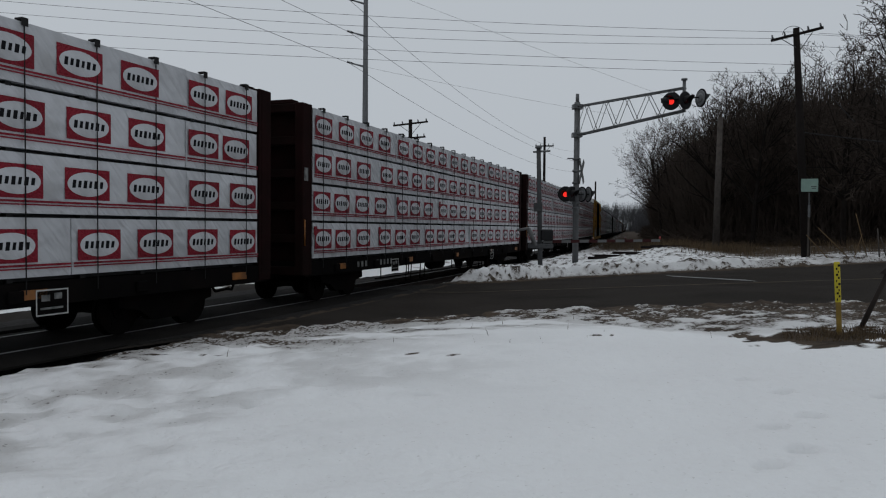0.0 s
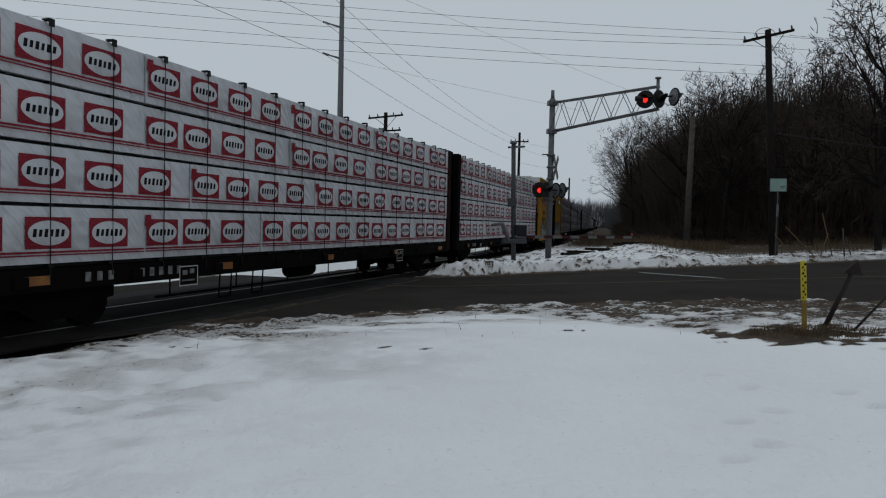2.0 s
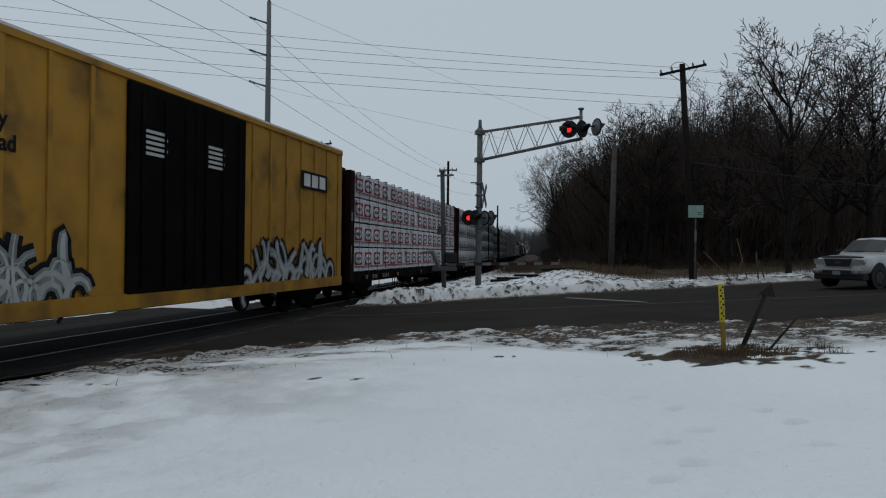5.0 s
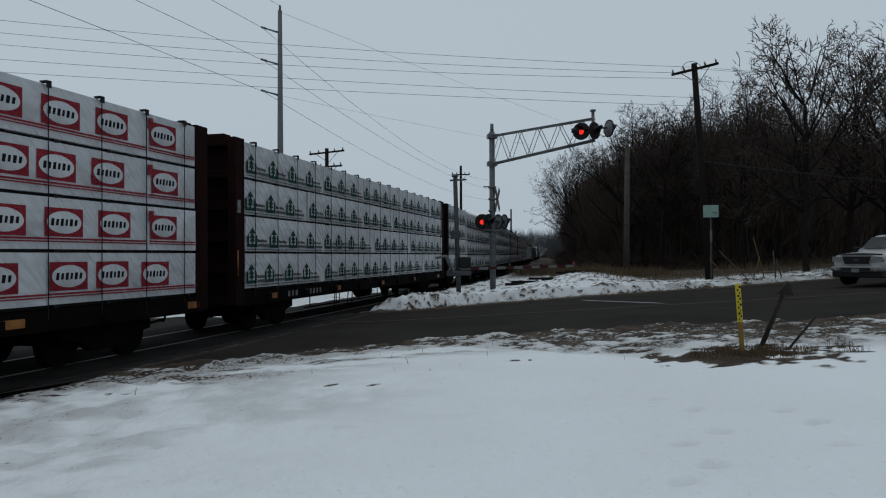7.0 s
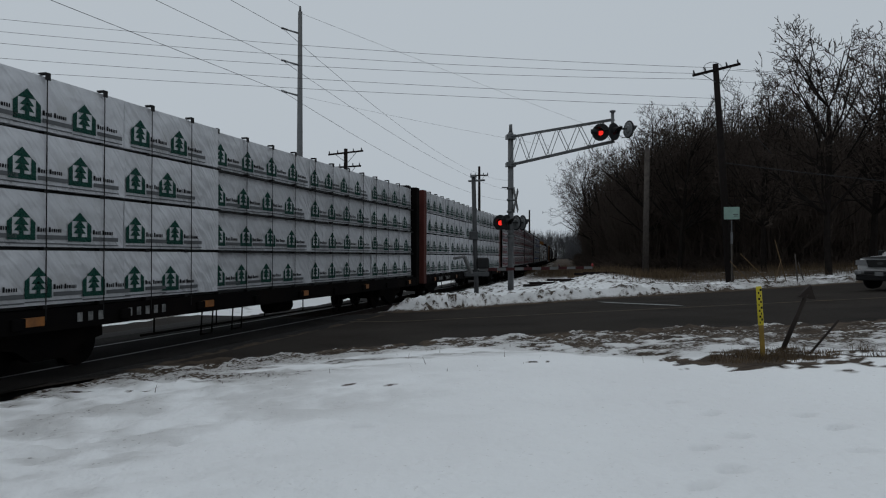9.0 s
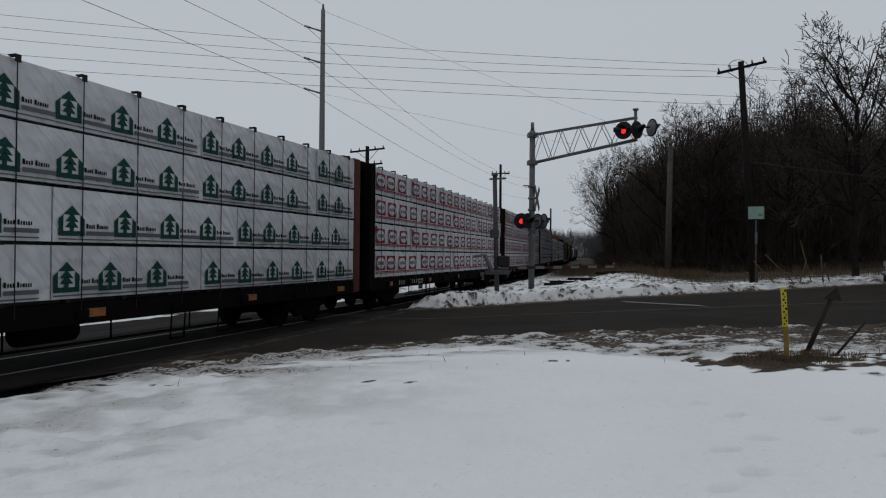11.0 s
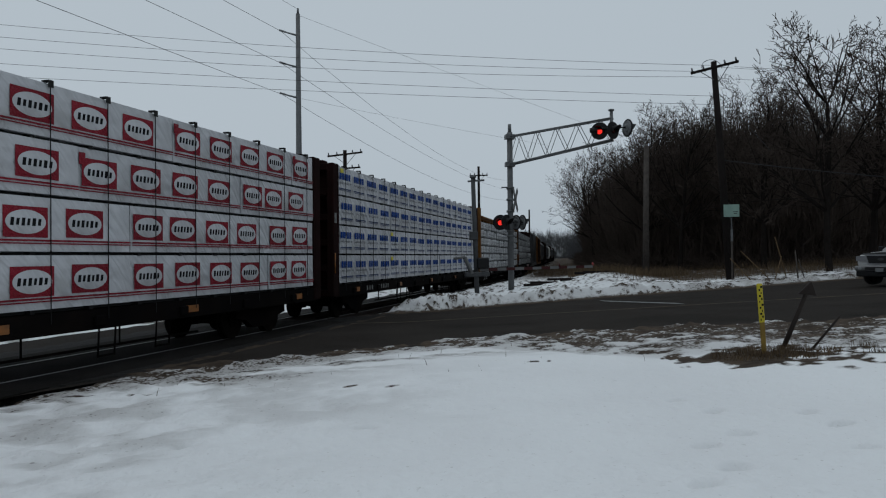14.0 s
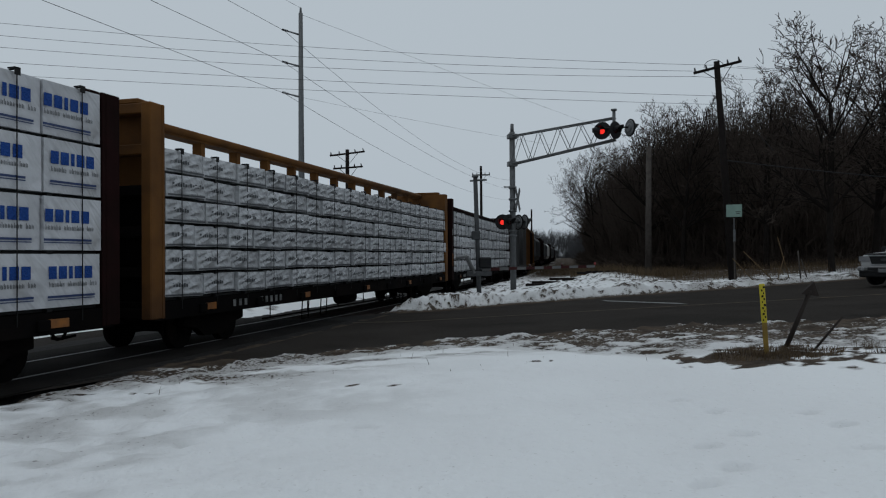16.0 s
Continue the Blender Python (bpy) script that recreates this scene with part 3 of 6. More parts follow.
# lamps on the arm and on the mast
face = math.degrees(math.atan2(EY, EX)) - 90
lz = 6.54 - MZ
for dx, lit, back, turn in ((-0.5, True, False, -14), (0.0, False, False, 52), (0.53, False, True, 122)):
    ca, sa = math.cos(radians(face)), math.sin(radians(face))
    lamp_head(mast, pose(ax + ca * dx, ay + sa * dx - 0.2, lz + (0.06 if dx > 0.4 else 0), 0, 0, face + turn), lit, back)
part("hood", rod_mesh("hood", (ax - 0.86, ay - 0.1, lz), (ax - 0.6, ay - 0.2, lz), 0.09, 0.12, 12, M_BLACK), None, mast)
part("lamp_crossbar", rod_mesh("lamp_crossbar", (ax - 0.75, ay - 0.1, lz + 0.05), (ax + 0.75, ay - 0.1 - 0.3, lz + 0.1), 0.03, 0.03, 8, M_BLACK), None, mast)
mface = math.degrees(math.atan2(MY, MX)) - 90
for dx, lit, back, turn in ((-0.48, True, False, -12), (-0.2, False, False, 50), (0.27, False, True, 128), (0.54, False, True, 118)):
    ca, sa = math.cos(radians(mface)), math.sin(radians(mface))
    lamp_head(mast, pose(MX * 0 + ca * dx, sa * dx - (0.25 if dx < 0 else -0.1), 3.35 - MZ, 0, 0, mface + turn), lit, back)
part("lamp_crossbar", rod_mesh("lamp_crossbar", (-0.75, 0.0, 3.35 - MZ), (0.7, -0.15, 3.35 - MZ), 0.03, 0.03, 8, M_BLACK), None, mast)
for tilt in (50, -50):
    bm = bmesh.new()
    add_box(bm, -0.6, -0.012, -0.11, 0.6, 0.012, 0.11)
    part("crossbuck_blade", bm, M_DULLWHITE, mast, "white crossbuck blade seen edge-on", at=pose(0.24, 0.1, 4.33 - MZ, 0, 0, 76 + mface) @ pose(0, 0, 0, 0, tilt, 0))
part("step_peg", rod_mesh("step_peg", (-0.38, 0, 4.85 - MZ), (0, 0, 4.85 - MZ), 0.03, 0.03, 6, M_GALV), None, mast)

# gate on its own post
GX, GY = polar(7.55, 30.2)
GZ = gz(GX, GY) - 0.05
gate = root("crossing_gate", pose(GX, GY, GZ), "lowered red and white striped crossing gate on a grey post", "crossing gate")
part("post", rod_mesh("post", (0.1, 0, 0), (-0.03, 0, 5.2 - GZ), 0.10, 0.09, 14, M_GALVDARK), None, gate)
part("post_cap", rod_mesh("post_cap", (-0.03, 0, 5.2 - GZ), (-0.03, 0, 5.3 - GZ), 0.14, 0.14, 12, M_GALV), None, gate)
part("cap_arm", rod_mesh("cap_arm", (-0.25, 0, 5.05 - GZ), (0.45, 0, 5.1 - GZ), 0.04, 0.04, 8, M_GALV), None, gate)
part("junction_box", box_mesh("junction_box", -0.2, -0.16, 2.6 - GZ, 0.14, 0.12, 2.95 - GZ, M_GALVDARK, bevel=0.02), None, gate)
bm = bmesh.new()
add_box(bm, -0.4, -0.24, 1.08 - GZ, 0.6, 0.2, 1.27 - GZ)
part("gate_mechanism", mesh_of("gate_mechanism", bm, M_GALVDARK, bevel=0.03), None, gate, "grey gate mechanism housing")
bm = bmesh.new()
add_box(bm, 0.08, -0.2, 1.40 - GZ, 0.6, 0.2, 1.86 - GZ)
part("counterweight", mesh_of("counterweight", bm, M_BLACK, bevel=0.05), None, gate, "black counterweight block")
for yy in (-0.3, 0.24):
    bm = bmesh.new()
    add_rod(bm, (-0.42, yy, 1.9 - GZ), (-0.12, yy, 1.2 - GZ), 0.06, n=8)
    add_rod(bm, (-0.42, yy, 1.9 - GZ), (-0.85, yy, 1.82 - GZ), 0.05, n=8)
    part("counterweight_arm", bm, M_DULLWHITE, gate)
TX, TY = polar(16.75, 31.6)
g0 = Vector((0.2, -0.1, 1.36 - GZ))
g1 = Vector((TX - GX, TY - GY, 1.44 - GZ))
for k in range(13):
    a, b = g0.lerp(g1, k / 13), g0.lerp(g1, (k + 1) / 13)
    d = (g1 - g0).normalized()
    n = Vector((-d.y, d.x, 0)) * 0.012
    h = 0.066 - 0.014 * k / 13
    bm = bmesh.new()
    vs = [bm.verts.new(p + n * q + Vector((0, 0, r))) for p in (a, b) for q in (-1, 1) for r in (-h, h)]
    for q in ((0, 1, 3, 2), (4, 6, 7, 5), (0, 4, 5, 1), (2, 3, 7, 6), (1, 5, 7, 3), (0, 2, 6, 4)):
        bm.faces.new([vs[j] for j in q])
    part("gate_arm_stripe", bm, M_REDSTRIPE if k % 2 else M_DULLWHITE, gate)
for k in (0.42, 0.7, 1.0):
    p = g0.lerp(g1, k)
    part("arm_lamp", rod_mesh("arm_lamp", p + Vector((0, -0.03, 0.06)), p + Vector((0, 0.03, 0.15)), 0.04, 0.04, 10, M_LAMPDIM if k < 0.9 else M_LAMPTIP), None, gate, "small red gate lamp")


# ---------------- poles and wires ----------------
def wire(name, pts, r, label):
    bm = bmesh.new()
    prev = None
    for k, p in enumerate(pts):
        d = (Vector(pts[min(k + 1, len(pts) - 1)]) - Vector(pts[max(k - 1, 0)])).normalized()
        e = d.cross(Vector((0, 0, 1))).normalized()
        f = d.cross(e)
        ring = [bm.verts.new(Vector(p) + e * (r * math.cos(w)) + f * (r * math.sin(w))) for w in (0, 1.26, 2.51, 3.77, 5.03)]
        if prev:
            for j in range(5):
                bm.faces.new((prev[j], prev[(j + 1) % 5], ring[(j + 1) % 5], ring[j])).smooth = True
        prev = ring
    return tagged(new(name, mesh_of(name, bm, M_WIRE)), label, "cable")


def sag(a, b, drop, n=18):
    a, b = Vector(a), Vector(b)
    return [a.lerp(b, k / n) - Vector((0, 0, 4 * drop * (k / n) * (1 - k / n))) for k in range(n + 1)]


SX, SY = polar(-6.15, 60.0)
steel = root("transmission_pole", pose(SX, SY, -0.3), "tall grey steel transmission pole with three arms", "utility pole")
part("shaft", rod_mesh("shaft", (0, 0, 0), (0, 0, 22.2), 0.30, 0.17, 14, M_GALV), None, steel)
part("pole_top", rod_mesh("pole_top", (0, 0, 22.2), (0, 0, 22.65), 0.1, 0.08, 8, M_GALV), None, steel)
STEEL_ARMS = []
for z in (20.5, 17.9, 15.4):
    bm = bmesh.new()
    add_rod(bm, (0, 0, z - 0.1), (-1.0, -0.3, z + 0.1), 0.09, 0.06, n=8)
    part("arm", bm, M_GALV, steel)
    bm = bmesh.new()
    for j in range(5):
        add_rod(bm, (-1.0 - 0.1 * j, -0.3, z + 0.1 + 0.03 * j), (-1.06 - 0.1 * j, -0.3, z + 0.12 + 0.03 * j), 0.09, n=8)
    part("insulator", bm, M_BLACK, steel, "dark ribbed insulator")
    STEEL_ARMS.append((SX - 1.3, SY - 0.3, z - 0.16))
TPX, TPY = polar(26.72, 38.0)
TOP_X, TOP_Y = polar(25.65, 38.0)
NEXT_STEEL = (SX + 40, SY + 122)
PREV_STEEL = (SX - 50, SY - 116)
for (x, y, z), on, behind in zip(STEEL_ARMS, (3.2, 1.8, 2.2), (0.3, 0.25, 0.4)):
    wire("power_line", sag((x, y, z), (NEXT_STEEL[0], NEXT_STEEL[1], z + 1.0), on), 0.017, "thin transmission wire along the railway")
    wire("power_line", sag((x - 50, y - 116, z), (x, y, z), behind), 0.017, "thin transmission wire along the railway")
wire("power_line", sag((SX, SY, 21.8), (*polar(18.5, 110), 19.95), 0.1), 0.011, "thin shield wire above the railway")
wire("power_line", sag((SX, SY, 15.0), (*polar(13.5, 90), 15.6), 0.15), 0.009, "thin shield wire above the railway")
wire("power_line", sag((PREV_STEEL[0], PREV_STEEL[1], 22.3), (SX, SY, 22.3), 1.2), 0.011, "thin shield wire above the railway")


def wood_pole(x, y, top, r, arms, material, label, lean=0.0, z0=None, tilt=0.0):
    z0 = gz(x, y) - 0.1 if z0 is None else z0
    p = root("utility_pole", pose(x, y, z0, 0, lean, 0), label, "utility pole")
    part("shaft", rod_mesh("shaft", (0, 0, 0), (0, 0, top - z0), r, r * 0.72, 12, material), None, p)
    for z, half, az in arms:
        bm = bmesh.new()
        add_box(bm, -half, -0.15, -0.06, half, -0.04, 0.06)
        part("crossarm", mesh_of("crossarm", bm, material, bevel=0.008), None, p, at=pose(0, 0, z - z0, 0, tilt, az))
        for k in (-0.92, -0.45, 0.45, 0.92):
            part("insulator", rod_mesh("insulator", (half * k, -0.1, 0.06), (half * k, -0.1, 0.24), 0.05, 0.035, 8, M_GALV), None, p, at=pose(0, 0, z - z0, 0, tilt, az))
        for sd in (-1, 1):
            part("brace", rod_mesh("brace", (sd * half * 0.6, -0.1, -0.05), (0, -0.1, -0.75), 0.02, 0.02, 6, M_GALV), None, p, at=pose(0, 0, z - z0, 0, tilt, az))
    return p


wood_pole(TPX, TPY, 11.35, 0.19, ((11.05, 1.15, -12),), M_DARKPOLE, "dark wooden utility pole with a crossarm before the woods", -3.7, tilt=-9)
WPX, WPY = polar(20.72, 45.0)
wood_pole(WPX, WPY, 8.45, 0.2, (), M_WOODPOLE, "bare grey wooden pole standing in dry grass", 0.9)
BPX, BPY = polar(-2.6, 52.0)
wood_pole(BPX, BPY, 9.6, 0.18, ((9.3, 1.25, 5), (8.3, 1.3, 40)), M_DARKPOLE, "dark wooden utility pole with two crossarms behind the train", z0=-0.3, tilt=-8)
FPX, FPY = polar(7.95, 72.0)
wood_pole(FPX, FPY, 10.9, 0.16, ((10.0, 0.9, -10),), M_DARKPOLE, "distant wooden utility pole beside the track", z0=-0.3)
DPX, DPY = polar(11.9, 95.0)
wood_pole(DPX, DPY, 8.0, 0.14, (), M_DARKPOLE, "distant wooden utility pole beside the track", z0=-0.3)
# distribution wires from the pole before the woods across the railway
for off, z, z1, drop in ((0.6, 11.2, 20.87, 2.22), (-0.35, 10.9, 20.57, 2.46), (-1.05, 10.63, 20.45, 2.77), (0.14, 9.69, 16.26, 1.28), (0.17, 9.27, 14.52, 0.94)):
    wire("power_line", sag((TOP_X + off, TOP_Y - 0.1, z), (TOP_X - 95, TOP_Y, z1), drop, 30), 0.009, "thin distribution wire across the railway")
for off, z in ((-1.1, 10.75), (0.5, 11.1), (1.1, 11.1)):
    wire("power_line", sag((TOP_X + off * 0.9, TOP_Y - off * 0.3, z), (TPX + 45, TPY - 8, z - 1), 0.9), 0.008, "thin distribution wire along the road")
wire("power_line", sag((TPX - 0.4, TPY - 0.05, 6.5), (TPX + 30, TPY - 6, 4.6), 0.7), 0.022, "slack telephone cable along the road")
loop = [Vector((TOP_X - 0.62 + 0.52 * (1 - math.cos(w)), TOP_Y - 0.15, 11.05 + 0.42 * math.sin(w))) for w in np.linspace(0, math.pi, 12)]
wire("jumper_cable", loop, 0.014, "looped jumper cable on top of the utility pole")
wire("guy_wire", sag((TOP_X, TOP_Y, 10.2), (TPX + 3.0, TPY + 1.5, 7.2), 0.0, 3), 0.015, "steel guy wire of the utility pole")

# street sign and posts
GSX, GSY = polar(26.85, 37.0)
sign = root("street_sign", pose(GSX, GSY, gz(GSX, GSY) - 0.05, 0, 0, -20), "faded green street sign on a thin post and wooden stub", "street sign")
sz = -gz(GSX, GSY) + 0.05
part("post", rod_mesh("post", (0, 0, 0), (0, 0, 3.64 + sz), 0.03, 0.03, 8, M_GALVDARK), None, sign)
part("plate", box_mesh("plate", -0.35, -0.046, 3.68 + sz, 0.35, -0.031, 4.27 + sz, M_GREENSIGN, bevel=0.004), None, sign, "faded pale green sign plate")
for k, (wd, z) in enumerate(((0.22, 3.90), (0.16, 3.82))):
    part("lettering", box_mesh("lettering", 0.17 - wd / 2, -0.052, z + sz, 0.17 + wd / 2, -0.0475, z + sz + 0.035, M_GALVDARK), None, sign)
part("stub_post", box_mesh("stub_post", -0.035, -0.035, 0, 0.035, 0.035, 2.63 + sz, M_WOODPOLE, bevel=0.012), None, sign, "weathered wooden stub post")
part("bracket", box_mesh("bracket", -0.05, -0.085, 2.52 + sz, 0.05, -0.045, 3.08 + sz, M_GALV), None, sign)

YX, YY = 5.45, 9.85
marker = root("marker_post", pose(YX, YY, gz(YX, YY) - 0.1, 0, -3.5, 0), "yellow plastic buried-cable marker post in dry grass", "marker post")
bm = bmesh.new()
add_box(bm, -0.035, -0.012, 0, 0.035, 0.012, 0.56)
part("post", mesh_of("post", bm, M_YPOSTLOW, bevel=0.006), None, marker, "mud-stained yellow lower post")
bm = bmesh.new()
add_box(bm, -0.04, -0.018, 0.54, 0.04, 0.018, 1.10)
part("sleeve", mesh_of("sleeve", bm, M_YPOST, bevel=0.012), None, marker, "bright yellow warning sleeve")
random.seed(4)
z = 1.07
for k in range(12):
    x0 = -0.028 if k % 2 else 0.0
    part("lettering", box_mesh("lettering", x0, -0.024, z - 0.036, x0 + 0.028 - 0.008 * (k % 3), -0.0195, z - 0.006, M_INKBLACK), None, marker)
    z -= 0.042


def dark_post(name, base, top, r, label, head):
    d = Vector(top) - Vector(base)
    ob = root(name, Matrix.Translation(base), label, "post")
    part("shaft", rod_mesh("shaft", (0, 0, -0.1), d, r, r * 0.9, 8, M_RAIL), None, ob)
    if head:
        bm = bmesh.new()
        n = d.normalized()
        tip = d + n * 0.12
        v = [bm.verts.new(p) for p in (tip + Vector((0, -0.02, 0.02)), d + Vector((-0.15, -0.02, -0.05)), d + Vector((0.13, -0.02, -0.09)), tip + Vector((0, 0.03, 0.02)), d + Vector((-0.15, 0.03, -0.05)), d + Vector((0.13, 0.03, -0.09)))]
        for q in ((0, 1, 2), (3, 5, 4), (0, 3, 4, 1), (1, 4, 5, 2), (2, 5, 3, 0)):
            bm.faces.new([v[k] for k in q])
        part("head", bm, M_RAIL, ob, "rusty arrow-shaped plate")
    return ob


AX, AY = 6.04, 10.45
dark_post("leaning_post", (AX, AY, gz(AX, AY)), (AX + 0.34, AY - 0.15, gz(AX, AY) + 0.86), 0.038, "leaning rusty steel post with an arrow-shaped top", True)
BX, BY = 6.05, 9.85
dark_post("leaning_post", (BX, BY, gz(BX, BY)), (BX + 0.4, BY - 0.2, gz(BX, BY) + 0.5), 0.018, "short leaning rusty steel bar", False)


# ---------------- vegetation ----------------
def tubes(branches, n):
    """Mesh data of many tapered branches."""
    verts, faces = [], []
    for a, b, r0, r1 in branches:
        d = (b - a)
        if d.length < 1e-5:
            continue
        d.normalize()
        e = d.cross(Vector((0.31, 0.17, 0.93)))
        e.normalize()
        f = d.cross(e)
        base = len(verts)
        for p, r in ((a, r0), (b, r1)):
            for k in range(n):
                w = 2 * math.pi * k / n
                verts.append(p + e * (r * math.cos(w)) + f * (r * math.sin(w)))
        for k in range(n):
            j = (k + 1) % n
            faces.append((base + k, base + j, base + n + j, base + n + k))
    return verts, faces


def tube_mesh(name, branches, n, material):
    v, f = tubes(branches, n)
    me = bpy.data.meshes.new(name)
    me.from_pydata(v, [], f)
    me.polygons.foreach_set("use_smooth", [True] * len(f))
    me.materials.append(material)
    return me


def ribbons(name, a, b, w0, w1, material, seed):
    """Very thin twigs, too many to count: arrays of ends and half-widths."""
    a, b = np.asarray(a, float), np.asarray(b, float)
    d = b - a
    e = np.cross(d, np.random.default_rng(seed).normal(size=d.shape))
    e /= np.linalg.norm(e, axis=1)[:, None] + 1e-9
    w0, w1 = np.asarray(w0, float)[:, None], np.asarray(w1, float)[:, None]
    n = len(a)
    verts = np.stack([a - e * w0, a + e * w0, b + e * w1, b - e * w1], 1).reshape(-1, 3)
    me = bpy.data.meshes.new(name)
    me.vertices.add(4 * n)
    me.vertices.foreach_set("co", verts.ravel())
    me.loops.add(4 * n)
    me.loops.foreach_set("vertex_index", np.arange(4 * n))
    me.polygons.add(n)
    me.polygons.foreach_set("loop_start", np.arange(0, 4 * n, 4))
    me.update()
    me.validate()
    me.materials.append(material)
    return me


def grow(seed, height, open_out, limbs=10):
    """A bare tree with a rounded crown: trunk, limbs, branches and twigs."""
    rnd = random.Random(seed)
    levels = [[], [], [], [], []]

    def across(d):
        v = Vector((rnd.gauss(0, 1), rnd.gauss(0, 1), rnd.gauss(0, 1)))
        v -= d * v.dot(d)
        return v.normalized()

    def limb(p, d, length, r, level):
        steps = (5, 4, 3, 3, 2)[level]
        for k in range(steps):
            d = (d + across(d) * (0.06, 0.13, 0.17, 0.22, 0.25)[level] + Vector((0, 0, 0.03 if level == 0 else 0.09))).normalized()
            q = p + d * (length / steps) * rnd.uniform(0.85, 1.15)
            r2 = r * (1 - 0.7 / steps)
            levels[level].append((p, q, r, r2))
            if level == 0:
                count = limbs // 4 if k >= 1 else 0
            elif level < 4:
                count = rnd.choice(((1, 1, 2), (1, 1, 2), (1, 2, 2))[level - 1])
            else:
                count = 0
            for _ in range(count):
                f = (k + 1) / steps
                if level == 0:
                    nd = (across(d) * open_out * (1.25 - 0.55 * f) + d * (0.55 + 0.4 * f)).normalized()
                    ln = height * rnd.uniform(0.30, 0.42) * (1.1 - 0.35 * f)
                else:
                    nd = (d * 0.72 + across(d) * 0.78).normalized()
                    ln = length * rnd.uniform(0.42, 0.66) * (1.1 - 0.35 * f)
                limb(q, nd, ln, max(r2 * (0.55 if level else 0.5), 0.009), level + 1)
            p, r = q, r2

    limb(Vector((0, 0, -0.2)), Vector((rnd.uniform(-0.06, 0.06), rnd.uniform(-0.06, 0.06), 1)), height * 0.72, height * 0.0125, 0)
    k = height / max(b.z for lv in levels[2:] for _, b, _, _ in lv)
    return [[(a * k, b * k, r0, r1) for a, b, r0, r1 in lv] for lv in levels]


def tree_parts(t, levels, label, thick=1.0, sides=5):
    part("trunk", tube_mesh("trunk", [(a, b, r0 * thick, r1 * thick) for a, b, r0, r1 in levels[0] + levels[1] + levels[2]], sides, M_BARK), None, t, "bare trunk and limbs")
    fine = levels[3] + levels[4]
    part("crown", ribbons("crown", [a for a, _, _, _ in fine], [b for _, b, _, _ in fine], [0.017 * thick] * len(fine), [0.010 * thick] * len(fine), M_TWIG, 7), None, t, label)


TREES = []
for seed, h, oo in ((1, 15, 0.95), (2, 13.5, 1.1), (3, 14.5, 0.8), (5, 14, 1.15), (8, 16, 0.9), (13, 15, 1.0)):
    t = root("tree", pose(0, 0, -500), "bare leafless deciduous tree at the woodland edge", "tree", "woodland trees")
    tree_parts(t, grow(seed, h, oo), "fine bare twigs", 1.0, 4)
    TREES.append(t)
EDGE_X, EDGE_Y = (75, 56, 42, 32, 25, 20.8, 21.8, 27.3, 35.8, 47.5, 62, 88), (72, 61, 53, 48.5, 50, 57, 73, 95, 125, 163, 215, 300)
rnd = random.Random(12)
seg = np.concatenate([[0], np.cumsum(np.hypot(np.diff(EDGE_X), np.diff(EDGE_Y)))])


def in_wood(d, inside):
    x, y = np.interp(d, seg, EDGE_X), np.interp(d, seg, EDGE_Y)
    d2 = min(max(d, 1), seg[-1] - 0.01)
    tx, ty = np.interp(d2, seg, EDGE_X) - np.interp(d2 - 1, seg, EDGE_X), np.interp(d2, seg, EDGE_Y) - np.interp(d2 - 1, seg, EDGE_Y)
    n = math.hypot(tx, ty)
    return float(x + ty / n * inside), float(y - tx / n * inside)


used = set()
for row, (inside, gap) in enumerate(((1.9, 3.6), (4.6, 3.6), (8, 4.2), (13, 5.0), (19, 6.0), (26, 7.5))):
    d = rnd.uniform(0, 2)
    while d < seg[-1]:
        px, py = in_wood(d, inside + rnd.uniform(-1.4, 1.4))
        k = rnd.choice((0, 0, 3, 4)) if row < 1 else rnd.choice((0, 3, 4, 5, 3, 4, 5)) if row < 3 else rnd.randrange(3, 6)
        sc = rnd.uniform(0.72, 1.02) * (0.72 + 0.28 * min(1.0, max(0.0, (d - 60) / 40)), 0.92, 1.02, 1.05, 1.05, 1.05)[row] * (1.0 + 0.12 * min(1.0, max(0.0, (d - 70) / 40)))
        m = pose(px, py, gz(px, py), 0, 0, rnd.uniform(0, 360))
        if k in used:
            t = copy_thing(TREES[k], m)
        else:
            t = TREES[k]
            t.matrix_basis = m
            used.add(k)
        t.scale = (sc, sc, sc)
        d += gap * rnd.uniform(0.7, 1.3) * (1 + d / 150)
for seed, az, dist, h, oo in ((21, 33.2, 44.5, 14.2, 0.9), (33, 38.0, 46.0, 14.2, 0.85), (52, 35.6, 50.0, 15.2, 0.95), (57, 29.0, 53.0, 13.6, 0.9), (40, 20.6, 60.0, 13.6, 0.9), (44, 23.2, 56.0, 13.0, 0.9)):
    big = root("tree", pose(*polar(az, dist), 0.6), "large spreading bare tree at the roadside woods", "tree", "woodland trees")
    tree_parts(big, grow(seed, h, oo, limbs=24), "wide crown of bare twigs", 1.25, 6)

# thicket under the trees, fine and dense
rng = np.random.default_rng(5)
N_STEMS = 92000
stem_d = rng.random(N_STEMS) ** 1.05 * seg[-1]
tall = np.arange(N_STEMS) % 3 != 0
stem_in = np.where(tall, rng.uniform(0.6, 15, N_STEMS), rng.uniform(-0.6, 9, N_STEMS))
ex, ey = np.interp(stem_d, seg, EDGE_X), np.interp(stem_d, seg, EDGE_Y)
d_in = np.clip(stem_d, 1, seg[-1] - 0.01)
tx, ty = np.interp(d_in, seg, EDGE_X) - np.interp(d_in - 1, seg, EDGE_X), np.interp(d_in, seg, EDGE_Y) - np.interp(d_in - 1, seg, EDGE_Y)
tn = np.hypot(tx, ty)
